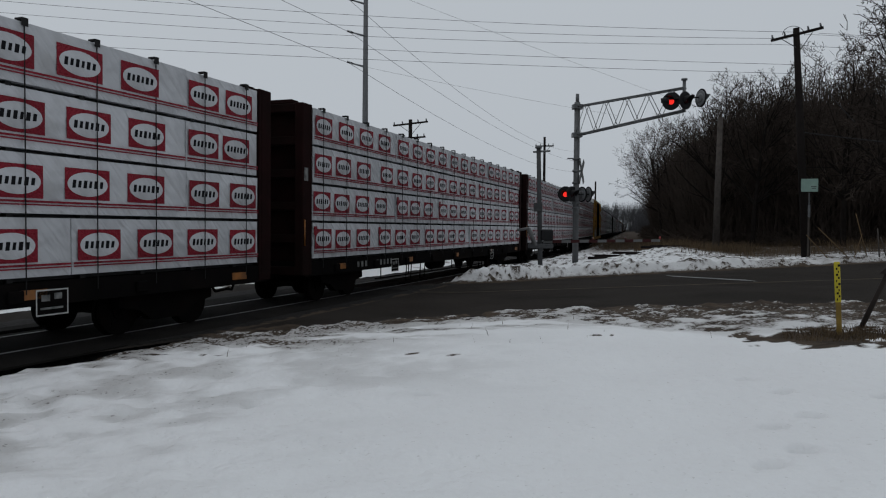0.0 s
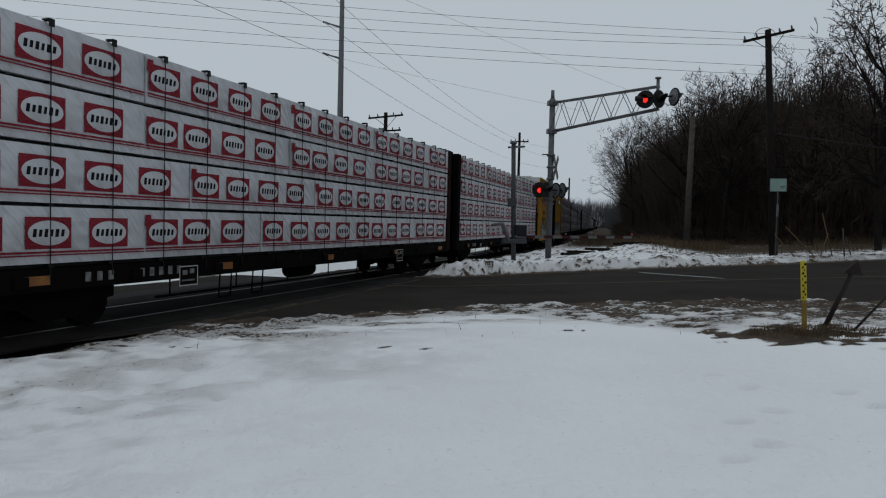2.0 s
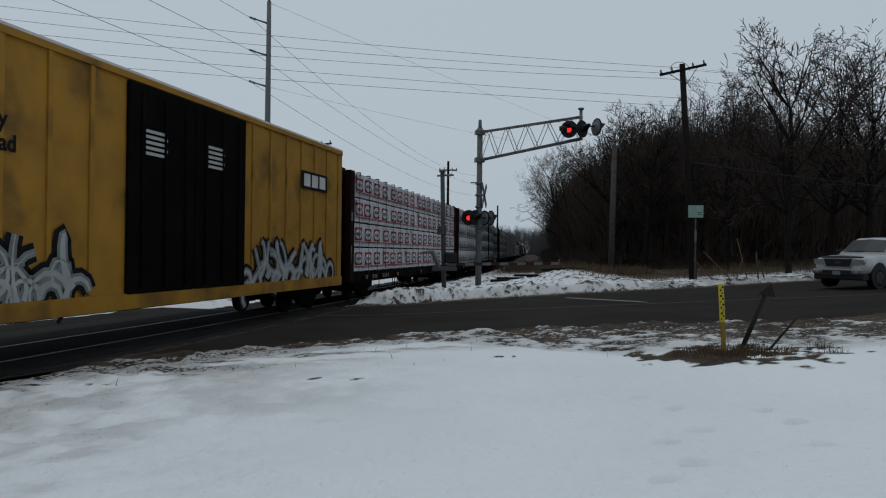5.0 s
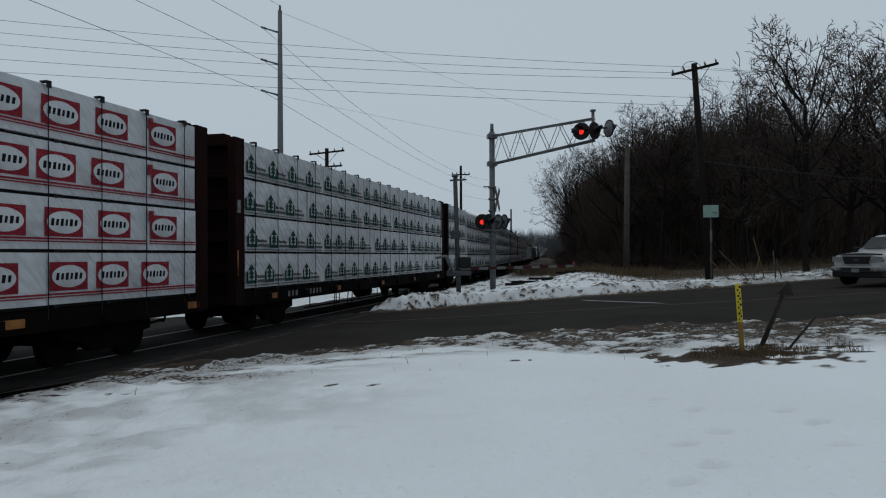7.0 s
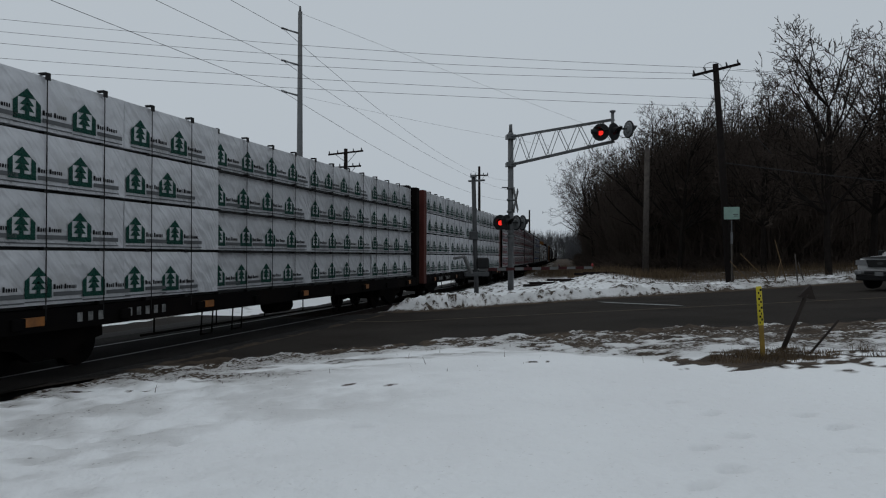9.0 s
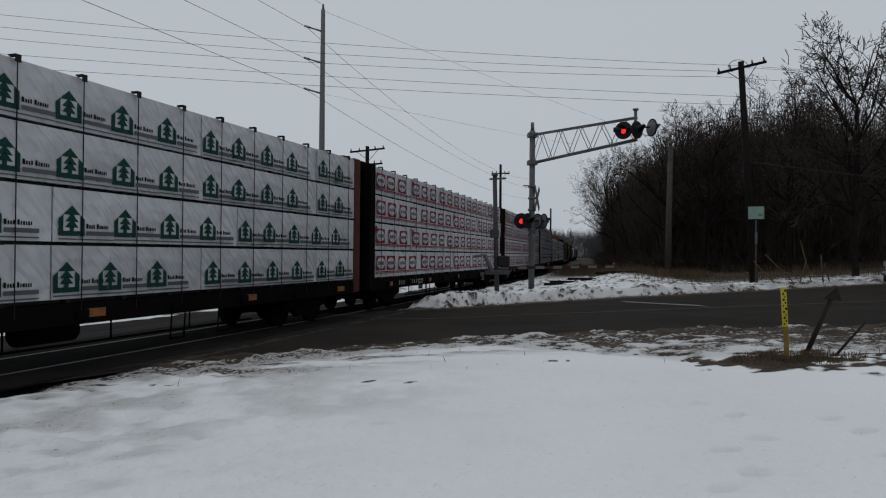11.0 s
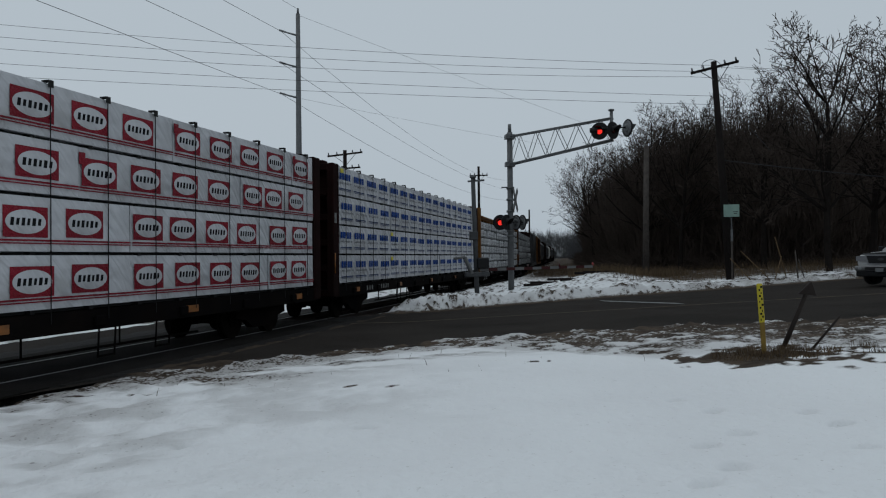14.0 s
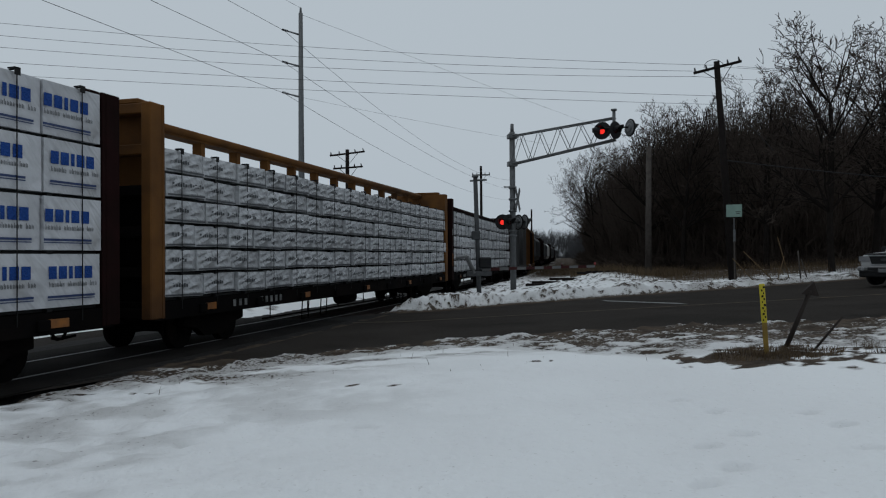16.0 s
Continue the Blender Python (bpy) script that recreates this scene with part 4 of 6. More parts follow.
stem_h = np.where(tall, (4.5 + 7.3 * rng.random(N_STEMS) ** 0.65) * np.clip(0.6 + stem_in * 0.08, 0.6, 1.0) + 0.22 * stem_in + 2.0 * np.clip((stem_d - 50) / 20, 0, 1) + 2.8 * np.clip((46 - stem_d) / 8, 0, 1), rng.uniform(0.8, 2.4, N_STEMS) + np.clip(stem_in, 0, 6) * rng.uniform(0.1, 0.8, N_STEMS))
foot = np.stack([ex + ty / tn * stem_in, ey - tx / tn * stem_in, 0.45 + 0.01 * stem_in], 1)
stem_w = 0.016 + stem_d * 0.00022 + np.where(tall, 0.012, 0.0)
lean = lambda m: rng.uniform(-m, m, (N_STEMS, 2))
mid = foot + np.column_stack([lean(0.45), stem_h * 0.5])
ends = [(foot, mid, stem_w, stem_w * 0.8)]
for _ in range(4):
    start = foot + (mid - foot) * rng.uniform(0.45, 1.0, N_STEMS)[:, None]
    ends.append((start, start + np.column_stack([lean(1.3), stem_h * rng.uniform(0.12, 0.5, N_STEMS)]), stem_w * 0.75, stem_w * 0.4))
thicket_me = ribbons("thicket", *[np.concatenate([e[k] for e in ends]) for k in range(4)], M_TWIG, 6)
tagged(new("thicket", thicket_me), "dense dark leafless undergrowth below the trees", "undergrowth", kind="stuff")
rnd = random.Random(5)
# woods at the end of the line, haze put into their pale colour
sticks = []
for k in range(6500):
    side = k % 3
    y = rnd.uniform(560, 620) if side == 2 else rnd.uniform(300, 420)
    x = rnd.uniform(80, 230) if side == 2 else float(side_x(y)) + (rnd.uniform(6, 70) if side else rnd.uniform(-60, -9))
    h = rnd.uniform(15, 26) if side == 2 else rnd.uniform(7, 15)
    b = Vector((x, y, 0))
    mid = b + Vector((rnd.uniform(-0.6, 0.6), 0, h * 0.5))
    sticks.append((b, mid, 0.14, 0.1))
    for _ in range(3):
        sticks.append((mid, mid + Vector((rnd.uniform(-2.5, 2.5), rnd.uniform(-1, 1), h * rnd.uniform(0.2, 0.5))), 0.09, 0.05))
tagged(new("far_woods", tube_mesh("far_woods", sticks, 3, M_FARWOOD)), "distant bare woods along the railway, coloured pale for haze", "woods", kind="stuff")


def grass(name, count, place, h0, h1, width, label, seed):
    rnd = random.Random(seed)
    verts, faces = [], []
    spots = np.array([place(rnd) for _ in range(count)])
    heights = ground_at(spots[:, 0], spots[:, 1])[0]
    for (x, y), z in zip(spots.tolist(), heights.tolist()):
        z -= 0.03
        h, w, a = rnd.uniform(h0, h1), width * rnd.uniform(0.6, 1.4), rnd.uniform(0, 6.28)
        lx, ly = rnd.uniform(-0.45, 0.45) * h, rnd.uniform(-0.45, 0.45) * h
        ca, sa = math.cos(a) * w, math.sin(a) * w
        n = len(verts)
        verts += [(x - ca, y - sa, z), (x + ca, y + sa, z), (x + lx * 0.4 + ca * 0.7, y + ly * 0.4 + sa * 0.7, z + h * 0.6), (x + lx * 0.4 - ca * 0.7, y + ly * 0.4 - sa * 0.7, z + h * 0.6), (x + lx, y + ly, z + h)]
        faces += [(n, n + 1, n + 2, n + 3), (n + 3, n + 2, n + 4)]
    me = bpy.data.meshes.new(name)
    me.from_pydata(verts, [], faces)
    me.materials.append(M_GRASS)
    return tagged(new(name, me), label, "grass", kind="stuff")


def by_posts(r):
    a, q = r.uniform(0, 6.28), r.random() ** 0.6
    return 5.55 + 0.95 * q * math.cos(a), 9.75 + 0.6 * q * math.sin(a)


def by_wood(r):
    d, ins = r.uniform(40, 120), r.uniform(-7, 1)
    return in_wood(d, ins)


def by_pole(r):
    a, q = r.uniform(0, 6.28), r.random() ** 0.5
    return 14.6 + 3.6 * q * math.cos(a), 41.5 + 2.6 * q * math.sin(a)


def by_bank(r):
    x = r.uniform(11.5, 30)
    return x, np.interp(x, FAR_X, FAR_Y) + r.uniform(3.5, 10.0)


def tufts(r):
    cx, cy = r.choice(((6.7, 9.2), (7.0, 9.9), (5.2, 9.75), (5.35, 9.9), (6.2, 10.3), (6.0, 10.2)))
    return cx + r.gauss(0, 0.1), cy + r.gauss(0, 0.06)


def specks(r):
    return r.uniform(-3, 8), r.uniform(9.5, 14.2)


grass("dry_grass", 2600, by_posts, 0.03, 0.13, 0.004, "dry brown grass round the marker posts", 1)
grass("dry_grass", 420, tufts, 0.03, 0.17, 0.0035, "tufts of dry grass in the snow", 2)
grass("dry_grass", 9000, by_wood, 0.15, 0.7, 0.009, "tall dry grass along the woodland edge", 3)
grass("dry_grass", 2600, by_pole, 0.2, 0.7, 0.012, "matted dry grass round the bare wooden pole", 6)
grass("dry_grass", 1600, by_bank, 0.15, 0.7, 0.009, "dry grass stalks poking through the snowbank", 4)
grass("dry_grass", 90, specks, 0.04, 0.16, 0.004, "sparse grass stalks poking through the snow", 5)
# broken branches and cut poles before the woods
for az, dist, dx, dz, r in ((28.15, 36.0, -0.85, 1.05, 0.024), (29.4, 36.5, -1.25, 1.35, 0.024), (29.7, 36.0, 0.5, 1.05, 0.022), (30.45, 37.0, -0.36, 1.9, 0.024), (31.2, 37.5, 0.06, 1.35, 0.035), (31.6, 38.0, -0.1, 0.9, 0.03)):
    x, y = polar(az, dist)
    z = gz(x, y) - 0.05
    tagged(new("broken_branch", rod_mesh("broken_branch", (x, y, z), (x + dx, y + 0.3, z + dz), r, r * 0.7, 6, M_STICK if dist < 37.2 else M_WOODPOLE)), "pale broken branch leaning at the woodland edge", "branch", "broken branches")
for k, (az, dist, ln, turn) in enumerate(((12.5, 37, 1.6, 20), (13.4, 38, 2.0, -15), (14.5, 39, 1.8, 10), (15.0, 37, 1.4, 35), (17.5, 41, 2.2, 5), (16.4, 40, 1.5, -30))):
    x, y = polar(az, dist)
    bm = bmesh.new()
    add_rod(bm, (-ln / 2, 0, 0.05), (ln / 2, 0.2, 0.07), 0.07, 0.05, n=7)
    tagged(new("fallen_log", mesh_of("fallen_log", bm, M_DARKPOLE)), "dark fallen log lying in the snow", "log", "fallen logs").matrix_basis = pose(x, y, gz(x, y), 0, 0, turn)


# ---------------- the waiting pickup ----------------
M_BUMPER = mat("dull_grey_bumper", (0.16, 0.16, 0.162), 0.5, scale=4)


def loft(bm, sections):
    """Skin between closed rings of equal length, with both ends capped."""
    rings = [[bm.verts.new(p) for p in ring] for ring in sections]
    n = len(rings[0])
    for a, b in zip(rings, rings[1:]):
        for k in range(n):
            bm.faces.new((a[k], a[(k + 1) % n], b[(k + 1) % n], b[k])).smooth = True
    bm.faces.new(rings[0][::-1])
    bm.faces.new(rings[-1])


def pickup_truck(m):
    car = root("pickup_truck", m, "silver-white pickup truck waiting on the road", "truck")
    # local +X is the way it faces

    def section(x, half, low, waist, top, crown):
        """One cross-section of the lower body: sills, bulging flanks and a crowned top."""
        return [(x, -half * 0.9, low), (x, half * 0.9, low), (x, half * 0.97, low + 0.15), (x, half, waist), (x, half * 0.95, top - 0.05), (x, half * 0.84, top),
                (x, 0.0, top + crown), (x, -half * 0.84, top), (x, -half * 0.95, top - 0.05), (x, -half, waist), (x, -half * 0.97, low + 0.15)]

    bm = bmesh.new()
    loft(bm, [section(2.84, 0.84, 0.62, 0.80, 1.00, 0.02), section(2.78, 0.93, 0.56, 0.82, 1.09, 0.03), section(2.6, 0.985, 0.52, 0.85, 1.15, 0.05), section(2.0, 1.0, 0.52, 0.88, 1.20, 0.06),
              section(1.1, 1.0, 0.5, 0.9, 1.25, 0.06), section(0.7, 1.0, 0.5, 0.9, 1.27, 0.04), section(-2.9, 1.0, 0.5, 0.9, 1.25, 0.0), section(-2.98, 0.95, 0.6, 0.9, 1.2, 0.0)])
    part("body", bm, M_TRUCKWHITE, car, "silver-white truck body and bonnet")

    def hoop(x, z, low, high):
        return [(x, -low, 1.22), (x, low, 1.22), (x, low * 0.98, 1.3), (x, high, z - 0.05), (x, high * 0.85, z), (x, 0, z + 0.03), (x, -high * 0.85, z), (x, -high, z - 0.05), (x, -low * 0.98, 1.3)]

    bm = bmesh.new()
    loft(bm, [hoop(1.24, 1.28, 0.92, 0.86), hoop(0.55, 1.82, 0.97, 0.74), hoop(0.35, 1.9, 0.98, 0.74), hoop(-1.0, 1.92, 0.98, 0.74), hoop(-1.45, 1.86, 0.97, 0.72), hoop(-1.6, 1.3, 0.95, 0.86)])
    part("cab", bm, M_TRUCKWHITE, car, "silver-white cab roof and pillars")
    bm = bmesh.new()
    v = [bm.verts.new(p) for p in ((1.17, -0.80, 1.34), (1.17, 0.0, 1.37), (1.17, 0.80, 1.34), (0.63, 0.68, 1.78), (0.63, 0.0, 1.82), (0.63, -0.68, 1.78))]
    bm.faces.new((v[0], v[1], v[4], v[5]))
    bm.faces.new((v[1], v[2], v[3], v[4]))
    for q in bm.verts:
        q.co += Vector((0.05, 0, 0.035))
    part("windscreen", bm, M_GLASS, car, "dark windscreen")
    part("wiper", rod_mesh("wiper", (1.29, -0.5, 1.345), (1.26, 0.1, 1.37), 0.012, 0.012, 6, M_BLACK), None, car)
    for sd in (-1, 1):
        bm = bmesh.new()
        v = [bm.verts.new((x, sd * (0.995 - 0.24 * (z - 1.25) / 0.6), z)) for x, z in ((0.85, 1.32), (0.38, 1.76), (-1.1, 1.78), (-1.3, 1.32))]
        bm.faces.new(v)
        part("side_window", bm, M_GLASS, car)
        part("mirror", box_mesh("mirror", 0.82, sd * 1.02, 1.22, 0.97, sd * 1.24, 1.44, M_BLACK, bevel=0.03), None, car)
        bm = bmesh.new()
        loft(bm, [[(x, sd * y, z) for y, z in ((0.56, 0.86), (0.95 - (2.87 - x) * 0.1, 0.88), (0.95 - (2.87 - x) * 0.1, 1.06), (0.56, 1.08))] for x in (2.6, 2.80, 2.86)])
        part("headlight", mesh_of("headlight", bm, M_CHROME), None, car, "clear headlight")
        part("door_line", box_mesh("door_line", 0.92, sd * 0.99, 0.6, 0.94, sd * 1.004, 1.26, M_BLACK), None, car)
        for x in (1.88, -1.75):
            bm = bmesh.new()
            add_rod(bm, (x, sd * 0.72, 0.385), (x, sd * 0.99, 0.385), 0.385, n=28)
            add_rod(bm, (x, sd * 0.99, 0.385), (x, sd * 1.01, 0.385), 0.36, 0.30, n=28)
            w = part("wheel", bm, M_TYRE, car, "black tyre")
            bm = bmesh.new()
            add_rod(bm, (x, sd * 1.0, 0.385), (x, sd * 1.022, 0.385), 0.24, 0.22, n=20)
            for k in range(5):
                a = k * 1.2566
                add_rod(bm, (x, sd * 1.02, 0.385), (x + 0.2 * math.cos(a), sd * 1.03, 0.385 + 0.2 * math.sin(a)), 0.03, n=6)
            part("rim", bm, M_GALVDARK, w, "dull grey wheel rim")
            bm = bmesh.new()
            add_rod(bm, (x, sd * 0.86, 0.46), (x, sd * 1.006, 0.46), 0.50, n=24)
            part("wheel_arch", bm, M_BLACK, car)
    bm = bmesh.new()
    loft(bm, [[(x, y, z) for y, z in ((-0.50, 0.74), (0.50, 0.74), (0.60, 1.12), (-0.60, 1.12))] for x in (2.7, 2.875)])
    part("grille", bm, M_CHROME, car, "chrome grille surround")
    bm = bmesh.new()
    loft(bm, [[(x, y, z) for y, z in ((-0.45, 0.79), (0.45, 0.79), (0.54, 1.07), (-0.54, 1.07))] for x in (2.75, 2.886)])
    part("grille_mesh", bm, M_BLACK, car, "black grille")
    bm = bmesh.new()
    loft(bm, [[(x, 0.12 * math.cos(w), 0.94 + 0.05 * math.sin(w)) for w in np.linspace(0, 2 * math.pi, 12, endpoint=False)] for x in (2.87, 2.895)])
    part("badge", bm, M_GALVDARK, car, "plain oval badge")
    part("bumper", box_mesh("bumper", 2.5, -0.98, 0.50, 2.97, 0.98, 0.70, M_BUMPER, bevel=0.06), None, car, "dull grey bumper")
    part("valance", box_mesh("valance", 2.45, -0.95, 0.29, 2.9, 0.95, 0.52, M_BLACK, bevel=0.04), None, car, "black plastic lower valance")
    part("air_intake", box_mesh("air_intake", 2.7, -0.56, 0.55, 2.978, 0.56, 0.66, M_BLACK, bevel=0.01), None, car)
    for sd in (-1, 1):
        part("fog_lamp", rod_mesh("fog_lamp", (2.9, sd * 0.74, 0.6), (2.98, sd * 0.74, 0.6), 0.07, 0.07, 12, M_CHROME), None, car, "round fog lamp")
    part("number_plate", box_mesh("number_plate", 2.9, -0.15, 0.48, 2.986, 0.15, 0.62, M_LAMPCLEAR), None, car)
    bm = bmesh.new()
    loft(bm, [[(2.72 - 0.1 * abs(y), y, 1.10), (2.82 - 0.1 * abs(y), y, 1.12), (2.66 - 0.1 * abs(y), y, 1.21 - 0.05 * abs(y))] for y in (-0.82, -0.4, 0.0, 0.4, 0.82)])
    part("hood_deflector", bm, M_BLACK, car, "dark bonnet deflector")
    part("underbody", box_mesh("underbody", -2.6, -0.75, 0.32, 2.3, 0.75, 0.52, M_BLACK), None, car)
    return car


KX, KY = polar(36.3, 31.0)
TRUCK_X, TRUCK_Y = KX + 2.62, KY + 1.12
pickup_truck(pose(TRUCK_X, TRUCK_Y, float(grade(TRUCK_X, TRUCK_Y)) - 0.02, 0, 0, 203))

# ---------------- the train ----------------
CAR_TIMES = [k * 0.5 for k in range(33)]
CARS = []


def car_pose(s, half):
    x0, y0, _ = track(s - half)
    x1, y1, _ = track(s + half)
    return pose((x0 + x1) / 2, (y0 + y1) / 2, 0, 0, 0, math.degrees(math.atan2(y1 - y0, x1 - x0)))


def flat_poly(bm, pts, y, mi):
    bm.faces.new([bm.verts.new((x, y, z)) for x, z in pts]).material_index = mi


def rect(bm, x0, z0, x1, z1, y, mi):
    flat_poly(bm, ((x0, z0), (x1, z0), (x1, z1), (x0, z1)), y, mi)


def red_oval_mesh():
    bm = bmesh.new()
    rect(bm, -0.41, -0.235, 0.41, 0.235, 0, 0)
    flat_poly(bm, [(0.37 * math.cos(k * math.pi / 14), 0.185 * math.sin(k * math.pi / 14)) for k in range(28)], -0.003, 1)
    # plain slanted bars in place of lettering
    x = -0.29
    for k, w in enumerate((0.062, 0.055, 0.062, 0.05, 0.066, 0.058)):
        h = 0.06 if k % 2 == 0 else 0.052
        flat_poly(bm, ((x, -h), (x + w, -h), (x + w + 0.016, h), (x + 0.016, h)), -0.006, 2)
        x += w + 0.041
    return mesh_of("printed_label", bm, M_INKRED, M_WRAP, M_INKBLACK)


def tree_mark_mesh():
    bm = bmesh.new()
    for pts in (((-0.23, -0.2), (0.23, -0.2), (0.23, -0.13), (-0.23, -0.13)), ((-0.23, -0.13), (-0.15, -0.13), (-0.15, 0.1), (-0.23, 0.04)), ((0.15, -0.13), (0.23, -0.13), (0.23, 0.04), (0.15, 0.1)),
                ((-0.035, -0.13), (0.035, -0.13), (0.035, -0.08), (-0.035, -0.08)), ((-0.12, -0.08), (0.12, -0.08), (0.0, 0.04)), ((-0.12, 0.0), (0.12, 0.0), (0.0, 0.12)), ((-0.15, 0.1), (0.15, 0.1), (0.0, 0.23))):
        flat_poly(bm, pts, 0, 0)
    # thin plain bars in place of lettering, and the dark strip below
    for x0, x1, up in ((0.26, 0.30, 0.02), (0.315, 0.34, 0), (0.355, 0.38, 0), (0.395, 0.42, 0.01), (0.46, 0.495, 0.02), (0.51, 0.53, 0), (0.545, 0.575, 0), (0.59, 0.61, 0), (0.625, 0.65, 0), (0.665, 0.685, 0)):
        rect(bm, x0, -0.085, x1, -0.035 + up, 0, 1)
    rect(bm, 0.26, -0.185, 0.80, -0.125, 0, 2)
    rect(bm, -0.23, -0.255, 0.80, -0.235, 0, 2)
    for v in bm.verts:
        v.co *= 1.12
    return mesh_of("printed_label", bm, M_INKGREEN, M_INKBLACK, M_INKGREY)


def blue_block_mesh():
    bm = bmesh.new()
    # plain bold blocks in place of lettering
    x = -0.46
    for w in (0.155, 0.16, 0.075, 0.165, 0.165):
        flat_poly(bm, ((x, -0.075), (x + w, -0.075), (x + w, 0.125), (x, 0.125)), 0, 0)
        x += w + 0.042
    x = -0.45
    for k in range(19):
        if k not in (6, 15):
            rect(bm, x, -0.20, x + 0.011, -0.135 + (0.02 if k % 4 == 0 else 0), 0, 1)
            rect(bm, x + 0.022, -0.20, x + 0.033, -0.145, 0, 1)
        x += 0.052
    rect(bm, -0.48, -0.37, 0.48, -0.335, 0, 2)
    rect(bm, -0.48, -0.405, 0.48, -0.39, 0, 2)
    return mesh_of("printed_label", bm, M_INKBLUE, M_INKGREY, M_INKBLUEDARK)


M_INKBLUEDARK = mat("navy_wrap_ink", (0.015, 0.035, 0.12), 0.5, scale=3)


def small_mark_mesh():
    bm = bmesh.new()
    for k in range(5):
        rect(bm, -0.2 + 0.08 * k, -0.03, -0.14 + 0.08 * k, 0.03 + 0.02 * (k % 2), 0, 0)
    rect(bm, -0.3, -0.02, -0.23, 0.05, 0, 0)
    return mesh_of("printed_label", bm, M_INKGREY)


LABELS = {"oval": (red_oval_mesh(), 1.18, 0.50), "tree": (tree_mark_mesh(), 1.16, 0.36), "blue": (blue_block_mesh(), 1.22, 0.58), "small": (small_mark_mesh(), 0.62, 0.45)}


def wrap_mesh(length, height, seed, film):
    """A wrapped pack of boards: a soft-edged block with slightly slack faces."""
    rnd = random.Random(seed)
    bm = bmesh.new()
    loose = film is M_WRAPLOOSE
    nx, nz = max(6, int(length / (0.16 if loose else 0.3))), 6 if loose else 4
    front = [[bm.verts.new((length * i / nx, ((0.075 if loose else 0.014) * (rnd.random() - 0.5) if 0 < i < nx and 0 < k < nz else 0.02), height * k / nz)) for k in range(nz + 1)] for i in range(nx + 1)]
    for i in range(nx):
        for k in range(nz):
            bm.faces.new((front[i][k], front[i + 1][k], front[i + 1][k + 1], front[i][k + 1]))
    back = [[bm.verts.new((length * i, 1.2, height * k)) for k in (0, 1)] for i in (0, 1)]
    bm.faces.new([front[i][nz] for i in range(nx + 1)] + [back[1][1], back[0][1]])
    bm.faces.new([front[i][0] for i in range(nx, -1, -1)] + [back[0][0], back[1][0]])
    bm.faces.new([front[0][k] for k in range(nz + 1)] + [back[0][1], back[0][0]])
    bm.faces.new([front[nx][k] for k in range(nz, -1, -1)] + [back[1][0], back[1][1]])
    bm.faces.new((back[0][0], back[0][1], back[1][1], back[1][0]))
    return mesh_of("lumber_pack", bm, film)


WRAPS = {}


def wheel_mesh():
    bm = bmesh.new()
    add_rod(bm, (0, -0.95, 0), (0, 0.95, 0), 0.08, n=8)
    for sd in (-1, 1):
        add_rod(bm, (0, sd * 0.69, 0), (0, sd * 0.80, 0), 0.42, n=24)
        add_rod(bm, (0, sd * 0.65, 0), (0, sd * 0.69, 0), 0.45, n=24)
        add_rod(bm, (0, sd * 0.80, 0), (0, sd * 0.84, 0), 0.16, n=12)
        for k in range(3):
            w = k * 2.1
            add_rod(bm, (0.25 * math.cos(w), sd * 0.80, 0.25 * math.sin(w)), (0.25 * math.cos(w), sd * 0.812, 0.25 * math.sin(w)), 0.05, n=6)
    return mesh_of("wheelset", bm, M_STEELBLK)


def frame_mesh():
    bm = bmesh.new()
    for sd in (-1, 1):
        y0, y1 = sd * 0.9, sd * 1.08
        pts = ((-1.15, 0.5), (-1.15, 0.68), (-0.7, 0.7), (-0.4, 0.82), (0.4, 0.82), (0.7, 0.7), (1.15, 0.68), (1.15, 0.5), (0.7, 0.42), (0.4, 0.22), (-0.4, 0.22), (-0.7, 0.42))
        a = [bm.verts.new((x, y0, z)) for x, z in pts]
        b = [bm.verts.new((x, y1, z)) for x, z in pts]
        bm.faces.new(a)
        bm.faces.new(b[::-1])
        for k in range(len(pts)):
            j = (k + 1) % len(pts)
            bm.faces.new((a[k], b[k], b[j], a[j]))
        for k in range(3):
            add_rod(bm, (-0.2 + 0.2 * k, sd * 1.0, 0.3), (-0.2 + 0.2 * k, sd * 1.0, 0.72), 0.07, n=8)
    add_box(bm, -0.25, -0.9, 0.4, 0.25, 0.9, 0.75)
    return mesh_of("truck_frame", bm, M_STEELBLK)


WHEEL, TRUCK = wheel_mesh(), frame_mesh()
WHEELS = []


def running_gear(car, half_trucks, near):
    for sx in (-1, 1):
        part("truck_frame", TRUCK, None, car, "black cast rail truck frame", at=pose(sx * half_trucks, 0, 0))
        for dx in (-0.88, 0.88):
            w = part("wheelset", WHEEL, None, car, at=pose(sx * half_trucks + dx, 0, 0.42))
            if near:
                WHEELS.append(w)


def couplers(car, half):
    for sx in (-1, 1):
        bm = bmesh.new()
        add_box(bm, sx * half, -0.1, 0.72, sx * (half + 0.7), 0.1, 0.95)
        add_box(bm, sx * (half + 0.45), -0.2, 0.66, sx * (half + 0.75), 0.2, 1.0)
        add_rod(bm, (sx * half, 0.35, 0.8), (sx * (half + 0.35), 0.3, 0.4), 0.03, n=6)
        add_rod(bm, (sx * (half + 0.35), 0.3, 0.4), (sx * (half + 0.7), 0.2, 0.45), 0.03, n=6)
        part("coupler", bm, M_STEELBLK, car)


